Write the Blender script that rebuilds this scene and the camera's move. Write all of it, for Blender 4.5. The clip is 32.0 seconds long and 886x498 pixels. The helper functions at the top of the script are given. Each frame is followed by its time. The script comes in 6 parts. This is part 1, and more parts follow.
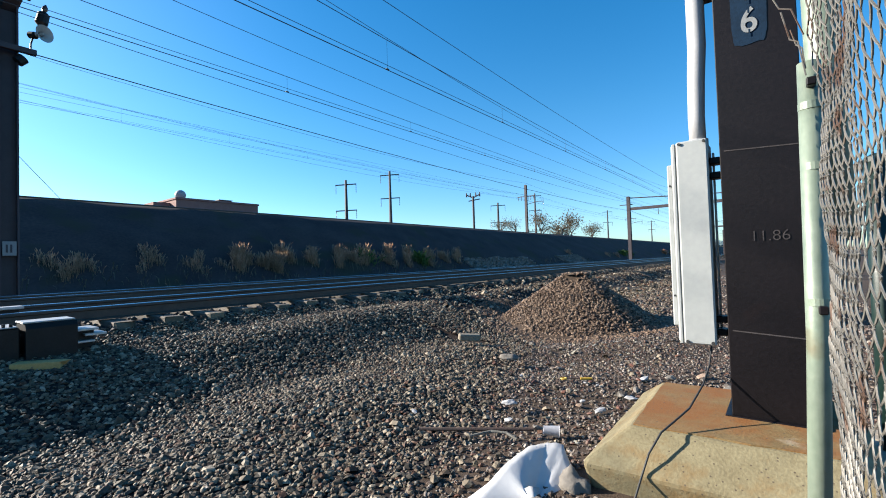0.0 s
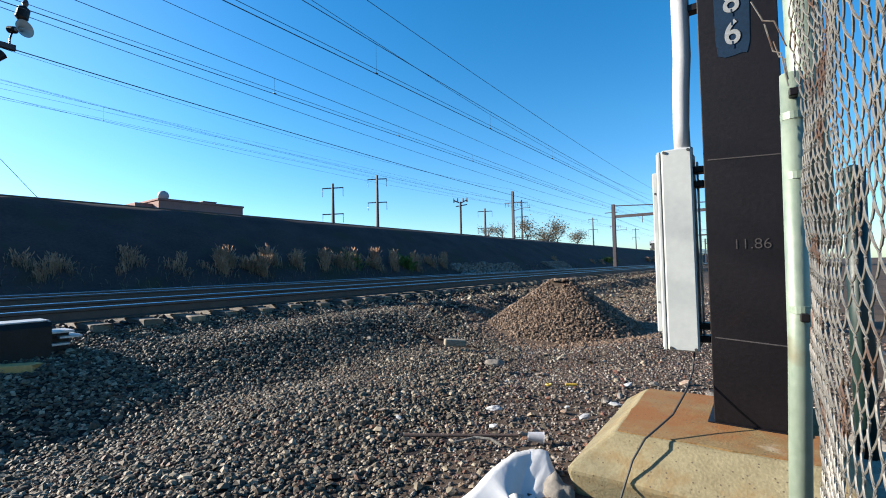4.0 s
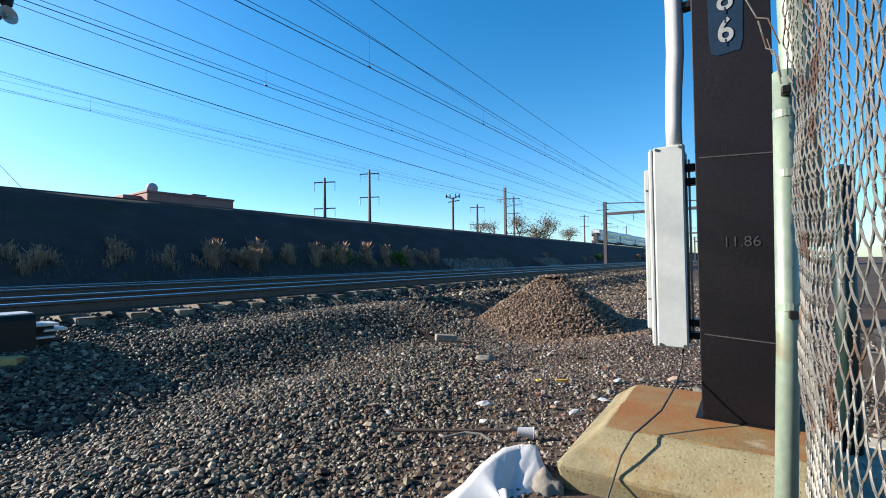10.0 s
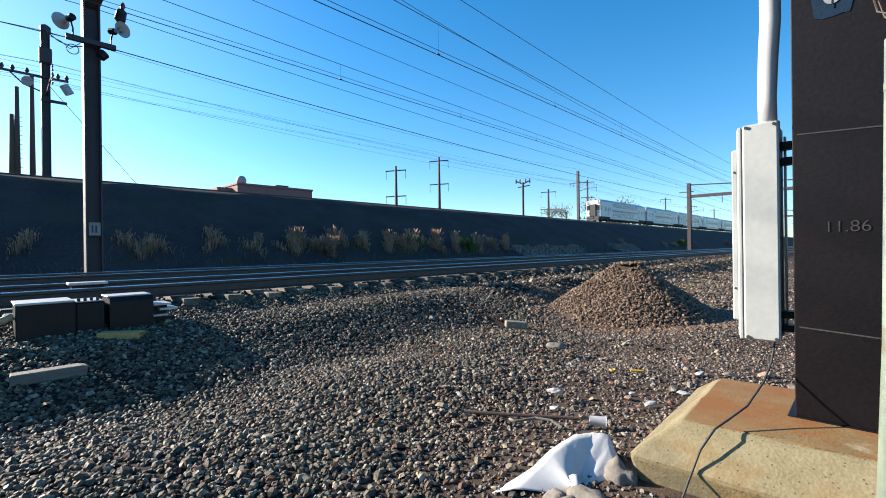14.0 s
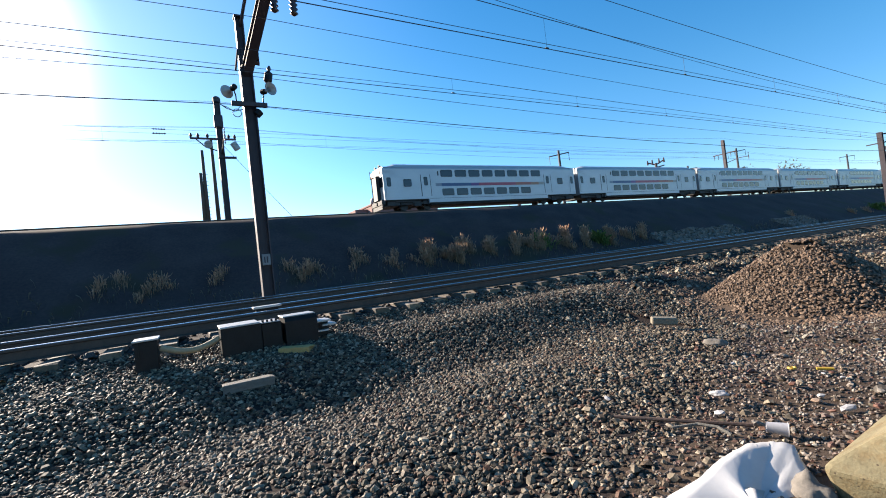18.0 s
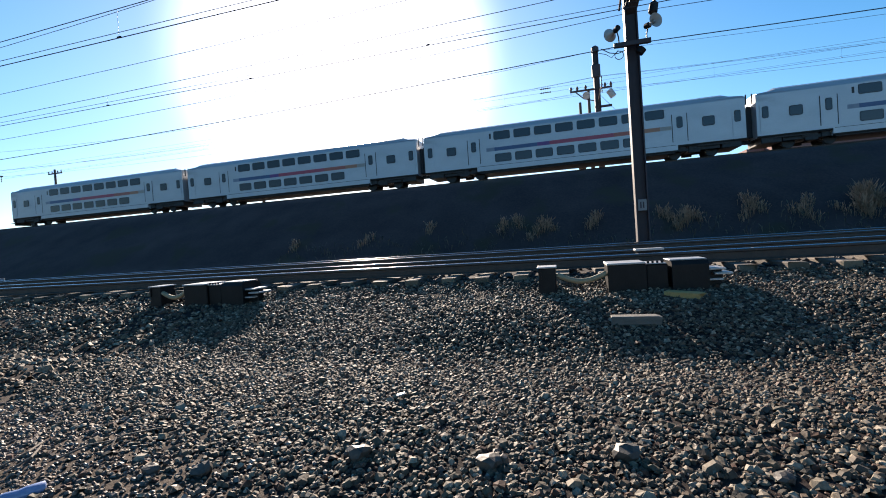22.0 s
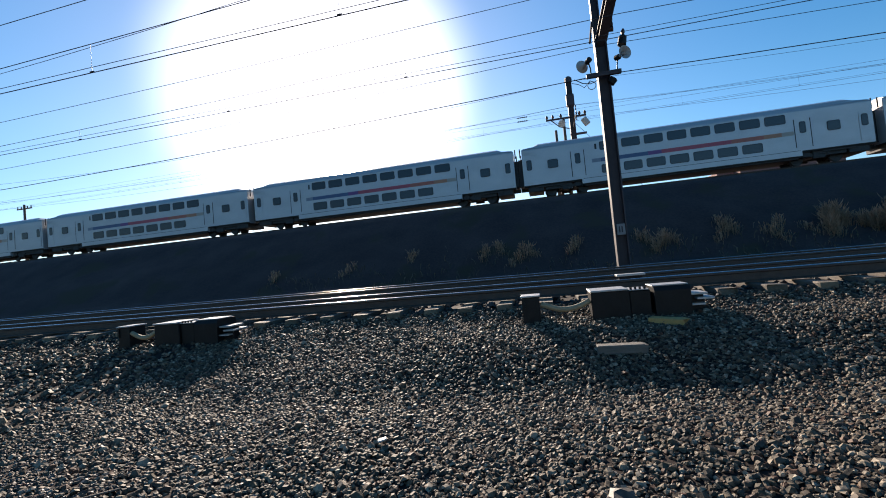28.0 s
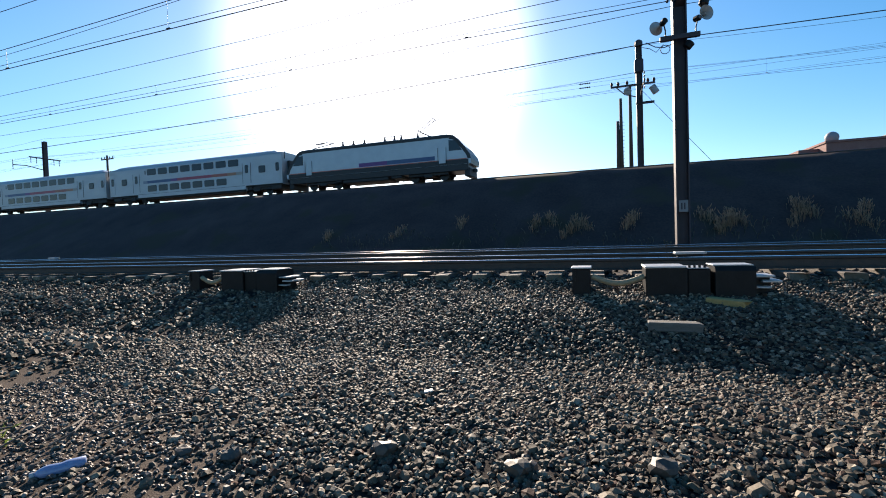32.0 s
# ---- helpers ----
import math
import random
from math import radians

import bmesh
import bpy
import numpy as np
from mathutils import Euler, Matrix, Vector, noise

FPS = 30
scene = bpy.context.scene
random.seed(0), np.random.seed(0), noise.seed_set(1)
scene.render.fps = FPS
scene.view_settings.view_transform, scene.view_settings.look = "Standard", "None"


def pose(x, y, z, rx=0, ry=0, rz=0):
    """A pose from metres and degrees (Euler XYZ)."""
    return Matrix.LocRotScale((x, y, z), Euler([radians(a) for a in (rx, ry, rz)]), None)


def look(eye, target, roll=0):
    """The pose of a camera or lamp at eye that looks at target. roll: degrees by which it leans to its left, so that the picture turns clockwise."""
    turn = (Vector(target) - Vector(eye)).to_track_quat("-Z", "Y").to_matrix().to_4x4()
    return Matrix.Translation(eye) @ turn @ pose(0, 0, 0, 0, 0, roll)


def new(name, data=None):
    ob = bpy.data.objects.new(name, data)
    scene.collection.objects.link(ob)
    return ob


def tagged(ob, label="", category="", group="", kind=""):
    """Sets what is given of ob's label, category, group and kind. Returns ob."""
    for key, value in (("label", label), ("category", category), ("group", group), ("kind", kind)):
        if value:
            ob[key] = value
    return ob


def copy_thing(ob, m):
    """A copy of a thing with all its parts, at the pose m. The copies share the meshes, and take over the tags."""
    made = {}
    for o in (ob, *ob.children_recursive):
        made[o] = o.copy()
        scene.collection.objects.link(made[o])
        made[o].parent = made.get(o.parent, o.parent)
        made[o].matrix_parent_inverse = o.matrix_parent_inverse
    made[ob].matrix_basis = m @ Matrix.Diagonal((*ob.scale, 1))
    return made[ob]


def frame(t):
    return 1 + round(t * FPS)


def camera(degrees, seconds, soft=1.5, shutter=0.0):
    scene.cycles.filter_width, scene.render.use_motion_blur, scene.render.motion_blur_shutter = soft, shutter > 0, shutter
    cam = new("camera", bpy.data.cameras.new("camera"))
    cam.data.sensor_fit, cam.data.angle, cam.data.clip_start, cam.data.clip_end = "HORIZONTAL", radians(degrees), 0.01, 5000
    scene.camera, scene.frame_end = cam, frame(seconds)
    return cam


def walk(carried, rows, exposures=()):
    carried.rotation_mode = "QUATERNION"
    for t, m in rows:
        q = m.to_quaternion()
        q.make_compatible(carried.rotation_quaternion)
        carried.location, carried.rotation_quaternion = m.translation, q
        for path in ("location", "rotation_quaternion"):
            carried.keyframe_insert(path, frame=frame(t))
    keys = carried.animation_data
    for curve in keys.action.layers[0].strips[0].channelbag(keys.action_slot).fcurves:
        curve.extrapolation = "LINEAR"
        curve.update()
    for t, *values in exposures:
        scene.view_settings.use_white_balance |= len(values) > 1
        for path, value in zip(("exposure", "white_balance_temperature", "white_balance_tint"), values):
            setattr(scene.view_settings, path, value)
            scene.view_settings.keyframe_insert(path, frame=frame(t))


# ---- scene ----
cam = camera(89.8, 32.0, 1.0)
PATH = [
    (0, (0.157, -0.092, 1.174), (-1.055, 1.498, 1.230), -1.82),
    (0.5, (0.155, -0.083, 1.172), (-1.035, 1.523, 1.242), -1.35),
    (1, (0.151, -0.084, 1.172), (-1.031, 1.527, 1.247), -1.29),
    (1.5, (0.151, -0.084, 1.171), (-1.026, 1.532, 1.243), -1.16),
    (2, (0.152, -0.079, 1.168), (-1.031, 1.532, 1.238), -1.13),
    (2.5, (0.152, -0.085, 1.169), (-1.031, 1.526, 1.242), -1.12),
    (3, (0.152, -0.086, 1.170), (-1.033, 1.524, 1.244), -1.43),
    (3.5, (0.149, -0.081, 1.171), (-1.021, 1.539, 1.251), -1.38),
    (5.5, (0.149, -0.078, 1.168), (-1.008, 1.552, 1.236), -1.09),
    (6, (0.149, -0.074, 1.168), (-1.004, 1.559, 1.232), -1.08),
    (6.5, (0.145, -0.075, 1.168), (-0.998, 1.565, 1.234), -0.82),
    (7, (0.145, -0.078, 1.168), (-1.002, 1.559, 1.232), -0.92),
    (7.5, (0.144, -0.076, 1.169), (-0.996, 1.566, 1.235), -0.81),
    (8, (0.145, -0.068, 1.165), (-0.985, 1.580, 1.231), -0.59),
    (8.5, (0.145, -0.070, 1.168), (-0.987, 1.578, 1.228), -0.68),
    (9, (0.145, -0.072, 1.168), (-0.991, 1.572, 1.227), -0.78),
    (9.5, (0.145, -0.068, 1.168), (-0.990, 1.577, 1.223), -0.77),
    (10, (0.143, -0.069, 1.167), (-0.991, 1.577, 1.224), -0.68),
    (10.5, (0.143, -0.068, 1.166), (-0.987, 1.582, 1.219), -0.55),
    (11, (0.148, -0.096, 1.169), (-1.056, 1.501, 1.183), -0.13),
    (11.5, (0.174, -0.116, 1.176), (-1.209, 1.328, 1.160), -1.45),
    (12, (0.176, -0.108, 1.172), (-1.238, 1.306, 1.179), -0.22),
    (12.5, (0.173, -0.096, 1.168), (-1.215, 1.343, 1.192), 0.14),
    (13, (0.164, -0.106, 1.167), (-1.200, 1.356, 1.198), 0.05),
    (13.5, (0.167, -0.109, 1.170), (-1.196, 1.355, 1.172), -0.29),
    (15.5, (0.198, -0.112, 1.174), (-1.319, 1.191, 1.173), -3.60),
    (16, (0.212, -0.114, 1.187), (-1.375, 1.102, 1.145), -4.54),
    (16.5, (0.202, -0.136, 1.217), (-1.427, 1.024, 1.250), -5.43),
    (17, (0.222, -0.131, 1.200), (-1.434, 0.990, 1.250), -5.54),
    (17.5, (0.222, -0.133, 1.208), (-1.444, 0.973, 1.268), -6.35),
    (18, (0.213, -0.150, 1.208), (-1.514, 0.857, 1.253), -6.48),
    (18.5, (0.227, -0.187, 1.198), (-1.612, 0.600, 1.205), -6.69),
    (19, (0.230, -0.236, 1.211), (-1.699, 0.292, 1.201), -5.80),
    (19.5, (0.228, -0.247, 1.202), (-1.743, 0.095, 1.202), -4.65),
    (20, (0.238, -0.270, 1.196), (-1.757, -0.189, 1.315), -3.24),
    (20.5, (0.221, -0.302, 1.173), (-1.775, -0.365, 1.276), -2.25),
    (21, (0.215, -0.326, 1.169), (-1.771, -0.544, 1.265), -2.75),
    (21.5, (0.199, -0.364, 1.149), (-1.763, -0.752, 1.178), -3.37),
    (22, (0.178, -0.376, 1.119), (-1.753, -0.894, 1.084), -3.91),
    (22.5, (0.187, -0.378, 1.128), (-1.728, -0.944, 1.022), -6.14),
    (23, (0.172, -0.390, 1.111), (-1.727, -1.006, 0.991), -5.43),
    (23.5, (0.161, -0.401, 1.117), (-1.747, -1.001, 1.068), -3.24),
    (24, (0.110, -0.401, 1.108), (-1.826, -0.902, 1.102), -2.66),
    (24.5, (0.103, -0.406, 1.103), (-1.840, -0.878, 1.118), -1.79),
    (25, (0.100, -0.406, 1.092), (-1.851, -0.846, 1.083), -0.98),
    (25.5, (0.099, -0.405, 1.089), (-1.850, -0.851, 1.062), -0.86),
    (27.5, (0.084, -0.375, 1.151), (-1.869, -0.790, 1.259), -3.16),
    (28, (0.083, -0.378, 1.170), (-1.868, -0.811, 1.249), -5.32),
    (28.5, (0.090, -0.377, 1.166), (-1.861, -0.818, 1.212), -3.99),
    (29, (0.086, -0.381, 1.158), (-1.865, -0.816, 1.187), -3.46),
    (29.5, (0.089, -0.386, 1.148), (-1.858, -0.841, 1.147), -2.00),
    (30, (0.096, -0.387, 1.145), (-1.840, -0.890, 1.134), -1.82),
    (30.5, (0.111, -0.390, 1.142), (-1.807, -0.959, 1.141), -2.19),
    (31, (0.129, -0.398, 1.131), (-1.776, -1.006, 1.125), -1.89),
    (31.5, (0.138, -0.396, 1.136), (-1.750, -1.055, 1.103), -2.61),
    (32, (0.127, -0.412, 1.131), (-1.764, -1.061, 1.078), -1.91),
]
STOPS = [(0, 1.58, 6500, 10), (10.5, 1.58, 6500, 10), (13.5, 1.66, 6650, 11), (16, 1.76, 6950, 14), (18, 1.7, 7050, 15), (19, 1.78, 7050, 16), (20, 1.52, 7250, 17), (21, 1.26, 7250, 17), (22, 1.38, 7200, 17), (23, 1.6, 7250, 17), (24, 1.47, 7250, 17), (26, 1.35, 7250, 17), (28, 1.12, 7250, 17), (30, 1.35, 7250, 17), (32, 1.3, 7200, 16)]
walk(cam, [(t, look(eye, target, roll)) for t, eye, target, roll in PATH], STOPS)

# ---- light ----
SUN_AZ, SUN_EL = 116.0, 22.0
sa, se = radians(SUN_AZ), radians(SUN_EL)
SUN_DIR = Vector((-math.sin(sa) * math.cos(se), math.cos(sa) * math.cos(se), math.sin(se)))
world = bpy.data.worlds.new("sky")
scene.world = world
world.use_nodes = True
wn = world.node_tree
sky = wn.nodes.new("ShaderNodeTexSky")
sky.sky_type, sky.sun_disc = "NISHITA", False
sky.sun_elevation, sky.sun_rotation = se, radians(-SUN_AZ)
sky.air_density, sky.dust_density, sky.ozone_density = 1.0, 0.3, 3.0
sat = wn.nodes.new("ShaderNodeHueSaturation")
sat.inputs["Saturation"].default_value, sat.inputs["Hue"].default_value = 1.36, 0.497
wn.links.new(sky.outputs[0], sat.inputs["Color"])
# the hazy glare close round the sun
coord, dot, glare, addition = wn.nodes.new("ShaderNodeTexCoord"), wn.nodes.new("ShaderNodeVectorMath"), wn.nodes.new("ShaderNodeMapRange"), wn.nodes.new("ShaderNodeMix")
dot.operation, dot.inputs[1].default_value = "DOT_PRODUCT", SUN_DIR
wn.links.new(coord.outputs["Generated"], dot.inputs[0])
glare.interpolation_type = "SMOOTHERSTEP"
glare.inputs["From Min"].default_value, glare.inputs["From Max"].default_value = math.cos(radians(21)), math.cos(radians(2))
wn.links.new(dot.outputs["Value"], glare.inputs[0])
addition.data_type, addition.blend_type = "RGBA", "ADD"
wn.links.new(glare.outputs[0], addition.inputs[0])
# paler blue air low down
split, low, air = wn.nodes.new("ShaderNodeSeparateXYZ"), wn.nodes.new("ShaderNodeMapRange"), wn.nodes.new("ShaderNodeMix")
wn.links.new(coord.outputs["Generated"], split.inputs[0])
low.inputs["From Min"].default_value, low.inputs["From Max"].default_value = 0.0, 0.3
low.inputs["To Min"].default_value, low.inputs["To Max"].default_value = 1.0, 0.0
wn.links.new(split.outputs[2], low.inputs[0])
air.data_type, air.blend_type = "RGBA", "MULTIPLY"
wn.links.new(low.outputs[0], air.inputs[0])
wn.links.new(sat.outputs[0], air.inputs[6])
air.inputs[7].default_value = (0.66, 0.84, 1.06, 1)
# the wide aureole of thin haze round the glare
wide, aureole = wn.nodes.new("ShaderNodeMapRange"), wn.nodes.new("ShaderNodeMix")
wide.interpolation_type = "SMOOTHERSTEP"
wide.inputs["From Min"].default_value, wide.inputs["From Max"].default_value = math.cos(radians(60)), math.cos(radians(8))
wn.links.new(dot.outputs["Value"], wide.inputs[0])
aureole.data_type, aureole.blend_type = "RGBA", "ADD"
wn.links.new(wide.outputs[0], aureole.inputs[0])
wn.links.new(air.outputs[2], aureole.inputs[6])
aureole.inputs[7].default_value = (0.28, 0.34, 0.42, 1)
wn.links.new(aureole.outputs[2], addition.inputs[6])
addition.inputs[7].default_value = (6.8, 6.7, 6.5, 1)
wn.links.new(addition.outputs[2], wn.nodes["Background"].inputs[0])
wn.nodes["Background"].inputs[1].default_value = 0.078
sun = new("sun", bpy.data.lights.new("sun", "SUN"))
sun.data.energy, sun.data.angle, sun.data.color = 5.0, radians(0.53), (1.0, 0.92, 0.8)
sun.matrix_world = look(SUN_DIR * 100, (0, 0, 0))

# ---- materials ----


def nodes_of(name):
    m = bpy.data.materials.new(name)
    m.use_nodes = True
    return m, m.node_tree, m.node_tree.nodes["Principled BSDF"]


def surface(name, a, b, scale=4.0, rough=(0.6, 0.85), metal=0.0, bump=0.3, fine=60.0, stain=None, spec=0.5, stretch=(1, 1, 1), island=None, obj=None):
    """Two colours mixed at two scales, with bump and uneven gloss; stain: a third colour in patches; island, obj: the spread of brightness from piece to piece."""
    m, nt, bsdf = nodes_of(name)
    N, L = nt.nodes.new, nt.links.new
    tc = N("ShaderNodeTexCoord")
    mp = N("ShaderNodeMapping")
    mp.inputs["Scale"].default_value = stretch
    L(tc.outputs["Object"], mp.inputs[0])
    big, small = N("ShaderNodeTexNoise"), N("ShaderNodeTexNoise")
    for n, s, d in ((big, scale, 5), (small, fine, 6)):
        n.inputs["Scale"].default_value, n.inputs["Detail"].default_value = s, d
        L(mp.outputs[0], n.inputs["Vector"])
    ramp = N("ShaderNodeValToRGB")
    ramp.color_ramp.elements[0].position, ramp.color_ramp.elements[1].position = 0.35, 0.65
    ramp.color_ramp.elements[0].color, ramp.color_ramp.elements[1].color = (*a, 1), (*b, 1)
    mixf = N("ShaderNodeMath")
    mixf.operation = "MULTIPLY_ADD"
    mixf.inputs[1].default_value = 0.5
    half = N("ShaderNodeMath")
    half.operation = "MULTIPLY"
    half.inputs[1].default_value = 0.5
    L(small.outputs[0], half.inputs[0])
    L(big.outputs[0], mixf.inputs[0])
    L(half.outputs[0], mixf.inputs[2])
    L(mixf.outputs[0], ramp.inputs[0])
    colour = ramp.outputs[0]
    if stain:
        st = N("ShaderNodeTexNoise")
        st.inputs["Scale"].default_value, st.inputs["Detail"].default_value = scale * 0.6, 8
        off = N("ShaderNodeVectorMath")
        off.inputs[1].default_value = (7.3, 2.1, 5.5)
        L(mp.outputs[0], off.inputs[0])
        L(off.outputs[0], st.inputs["Vector"])
        sr = N("ShaderNodeValToRGB")
        sr.color_ramp.elements[0].position, sr.color_ramp.elements[1].position = stain[1], stain[1] + 0.08
        L(st.outputs[0], sr.inputs[0])
        mx = N("ShaderNodeMix")
        mx.data_type = "RGBA"
        L(sr.outputs[0], mx.inputs[0])
        L(colour, mx.inputs[6])
        mx.inputs[7].default_value = (*stain[0], 1)
        colour = mx.outputs[2]
    if island or obj:
        info = N("ShaderNodeNewGeometry") if island else N("ShaderNodeObjectInfo")
        lo, hi = island or obj
        mr = N("ShaderNodeMapRange")
        mr.inputs["To Min"].default_value, mr.inputs["To Max"].default_value = lo, hi
        L(info.outputs["Random Per Island" if island else "Random"], mr.inputs[0])
        hs = N("ShaderNodeHueSaturation")
        L(mr.outputs[0], hs.inputs["Value"])
        L(colour, hs.inputs["Color"])
        colour = hs.outputs[0]
    L(colour, bsdf.inputs["Base Color"])
    rr = N("ShaderNodeMapRange")
    rr.inputs["To Min"].default_value, rr.inputs["To Max"].default_value = rough
    L(small.outputs[0], rr.inputs[0])
    L(rr.outputs[0], bsdf.inputs["Roughness"])
    bsdf.inputs["Metallic"].default_value, bsdf.inputs["Specular IOR Level"].default_value = metal, spec
    if bump:
        bp = N("ShaderNodeBump")
        bp.inputs["Strength"].default_value, bp.inputs["Distance"].default_value = bump, 0.01
        L(mixf.outputs[0], bp.inputs["Height"])
        L(bp.outputs[0], bsdf.inputs["Normal"])
    return m


def stones_material(name, colours, scale_value=(0.55, 1.25), rough=0.6, spec=0.5):
    """Stone colours chosen piece by piece."""
    m, nt, bsdf = nodes_of(name)
    N, L = nt.nodes.new, nt.links.new
    geo = N("ShaderNodeNewGeometry")
    ramp = N("ShaderNodeValToRGB")
    ramp.color_ramp.interpolation = "CONSTANT"
    while len(ramp.color_ramp.elements) < len(colours):
        ramp.color_ramp.elements.new(0.5)
    for i, c in enumerate(colours):
        ramp.color_ramp.elements[i].position = i / len(colours)
        ramp.color_ramp.elements[i].color = (*c, 1)
    L(geo.outputs["Random Per Island"], ramp.inputs[0])
    tc, no = N("ShaderNodeTexCoord"), N("ShaderNodeTexNoise")
    no.inputs["Scale"].default_value, no.inputs["Detail"].default_value = 35, 4
    L(tc.outputs["Object"], no.inputs["Vector"])
    mr = N("ShaderNodeMapRange")
    mr.inputs["From Min"].default_value, mr.inputs["From Max"].default_value = 0.3, 0.7
    mr.inputs["To Min"].default_value, mr.inputs["To Max"].default_value = scale_value
    L(no.outputs[0], mr.inputs[0])
    hs = N("ShaderNodeHueSaturation")
    L(mr.outputs[0], hs.inputs["Value"])
    L(ramp.outputs[0], hs.inputs["Color"])
    L(hs.outputs[0], bsdf.inputs["Base Color"])
    bsdf.inputs["Roughness"].default_value, bsdf.inputs["Specular IOR Level"].default_value = rough, spec
    bp = N("ShaderNodeBump")
    bp.inputs["Strength"].default_value, bp.inputs["Distance"].default_value = 0.5, 0.006
    L(no.outputs[0], bp.inputs["Height"])
    L(bp.outputs[0], bsdf.inputs["Normal"])
    return m


def glass_dark(name, colour=(0.01, 0.012, 0.015), rough=0.06):
    m, nt, bsdf = nodes_of(name)
    bsdf.inputs["Base Color"].default_value = (*colour, 1)
    bsdf.inputs["Roughness"].default_value = rough
    return m


def stained_concrete(name, a, b, rust, share):
    """Pitted old concrete under blotches of rust."""
    m = surface(name, a, b, 7, (0.8, 0.95), bump=0.5, fine=85, stain=((0.30, 0.255, 0.175), 0.66))
    nt, bsdf = m.node_tree, m.node_tree.nodes["Principled BSDF"]
    N, L = nt.nodes.new, nt.links.new
    under = bsdf.inputs["Base Color"].links[0].from_socket
    tc, blotch, ramp, mix = N("ShaderNodeTexCoord"), N("ShaderNodeTexNoise"), N("ShaderNodeValToRGB"), N("ShaderNodeMix")
    blotch.inputs["Scale"].default_value, blotch.inputs["Detail"].default_value, blotch.inputs["Roughness"].default_value = 3.2, 9, 0.68
    L(tc.outputs["Object"], blotch.inputs["Vector"])
    ramp.color_ramp.elements[0].position, ramp.color_ramp.elements[1].position = share - 0.1, share + 0.1
    L(blotch.outputs[0], ramp.inputs[0])
    mix.data_type = "RGBA"
    L(ramp.outputs[0], mix.inputs[0])
    L(under, mix.inputs[6])
    mix.inputs[7].default_value = (*rust, 1)
    pits, hole, dark = N("ShaderNodeTexVoronoi"), N("ShaderNodeValToRGB"), N("ShaderNodeMix")
    pits.inputs["Scale"].default_value = 34
    L(tc.outputs["Object"], pits.inputs["Vector"])
    hole.color_ramp.elements[0].position, hole.color_ramp.elements[1].position = 0.1, 0.17
    hole.color_ramp.elements[0].color, hole.color_ramp.elements[1].color = (1, 1, 1, 1), (0, 0, 0, 1)
    L(pits.outputs["Distance"], hole.inputs[0])
    dark.data_type = "RGBA"
    L(hole.outputs[0], dark.inputs[0])
    L(mix.outputs[2], dark.inputs[6])
    dark.inputs[7].default_value = (0.07, 0.05, 0.03, 1)
    L(dark.outputs[2], bsdf.inputs["Base Color"])
    return m


GROUND = surface("gravelly_earth", (0.0333, 0.0234, 0.0172), (0.0835, 0.0594, 0.0427), 1.3, (0.75, 0.95), bump=1.0, fine=110, stain=((0.0254, 0.0205, 0.0188), 0.58), spec=0.15)
BALLAST = stones_material("crushed_stone", [(0.0737, 0.0566, 0.0388), (0.1311, 0.1028, 0.0693), (0.0394, 0.0319, 0.0234), (0.2134, 0.1730, 0.1217), (0.0871, 0.0623, 0.0407), (0.0613, 0.0513, 0.0377), (0.1109, 0.0765, 0.0488), (0.2813, 0.2322, 0.1698), (0.0876, 0.0420, 0.0246), (0.0872, 0.0728, 0.0479)], rough=0.68, spec=0.25)
DIRTSTONE = stones_material("brown_gravel", [(0.0701, 0.0501, 0.0365), (0.1078, 0.0803, 0.0607), (0.0538, 0.0386, 0.0292), (0.1451, 0.1151, 0.0889), (0.0808, 0.0501, 0.0336), (0.0646, 0.0501, 0.0409), (0.2047, 0.1699, 0.1394), (0.0914, 0.0447, 0.0292)])
PILESTONE = stones_material("tan_gravel", [(0.1224, 0.0794, 0.0517), (0.1608, 0.1072, 0.0720), (0.0916, 0.0602, 0.0416), (0.1916, 0.1311, 0.0895), (0.1342, 0.0899, 0.0609)], spec=0.2)
TRACKSTONE = stones_material("oily_ballast", [(0.045, 0.042, 0.04), (0.06, 0.055, 0.05), (0.035, 0.034, 0.033), (0.075, 0.07, 0.065)], rough=0.75, spec=0.3)
RAILSIDE = surface("rusty_rail", (0.05, 0.032, 0.025), (0.09, 0.055, 0.04), 9, (0.6, 0.85), bump=0.3)
RAILTOP = surface("worn_rail_head", (0.5, 0.5, 0.51), (0.62, 0.62, 0.63), 3, (0.12, 0.24), 1.0, 0.05, 25, stretch=(6, 0.3, 1))
TIEWOOD = surface("weathered_tie", (0.05, 0.04, 0.032), (0.12, 0.095, 0.07), 6, (0.75, 0.95), bump=0.8, fine=45, stretch=(1, 5, 5), obj=(0.6, 1.5))
TIEEND = surface("split_tie_end", (0.0987, 0.0788, 0.0514), (0.1654, 0.1376, 0.0945), 14, (0.75, 0.9), bump=0.6, fine=70, obj=(0.55, 1.25))
MACHINE = surface("black_cast_iron", (0.0050, 0.0050, 0.0055), (0.0126, 0.0126, 0.0126), 7, (0.35, 0.6), bump=0.2, spec=0.22)
MACHTOP = surface("galvanised_lid", (0.315, 0.323, 0.323), (0.450, 0.450, 0.443), 8, (0.35, 0.55), 0.5, 0.15)
LUMBER = surface("pale_lumber", (0.3509, 0.2033, 0.0672), (0.5071, 0.3084, 0.1146), 5, (0.7, 0.9), bump=0.5, fine=50, stretch=(1, 7, 7))
GREYLUMBER = surface("grey_lumber", (0.0911, 0.0832, 0.0713), (0.1505, 0.1426, 0.1228), 5, (0.75, 0.9), bump=0.6, fine=50, stretch=(7, 1, 7))
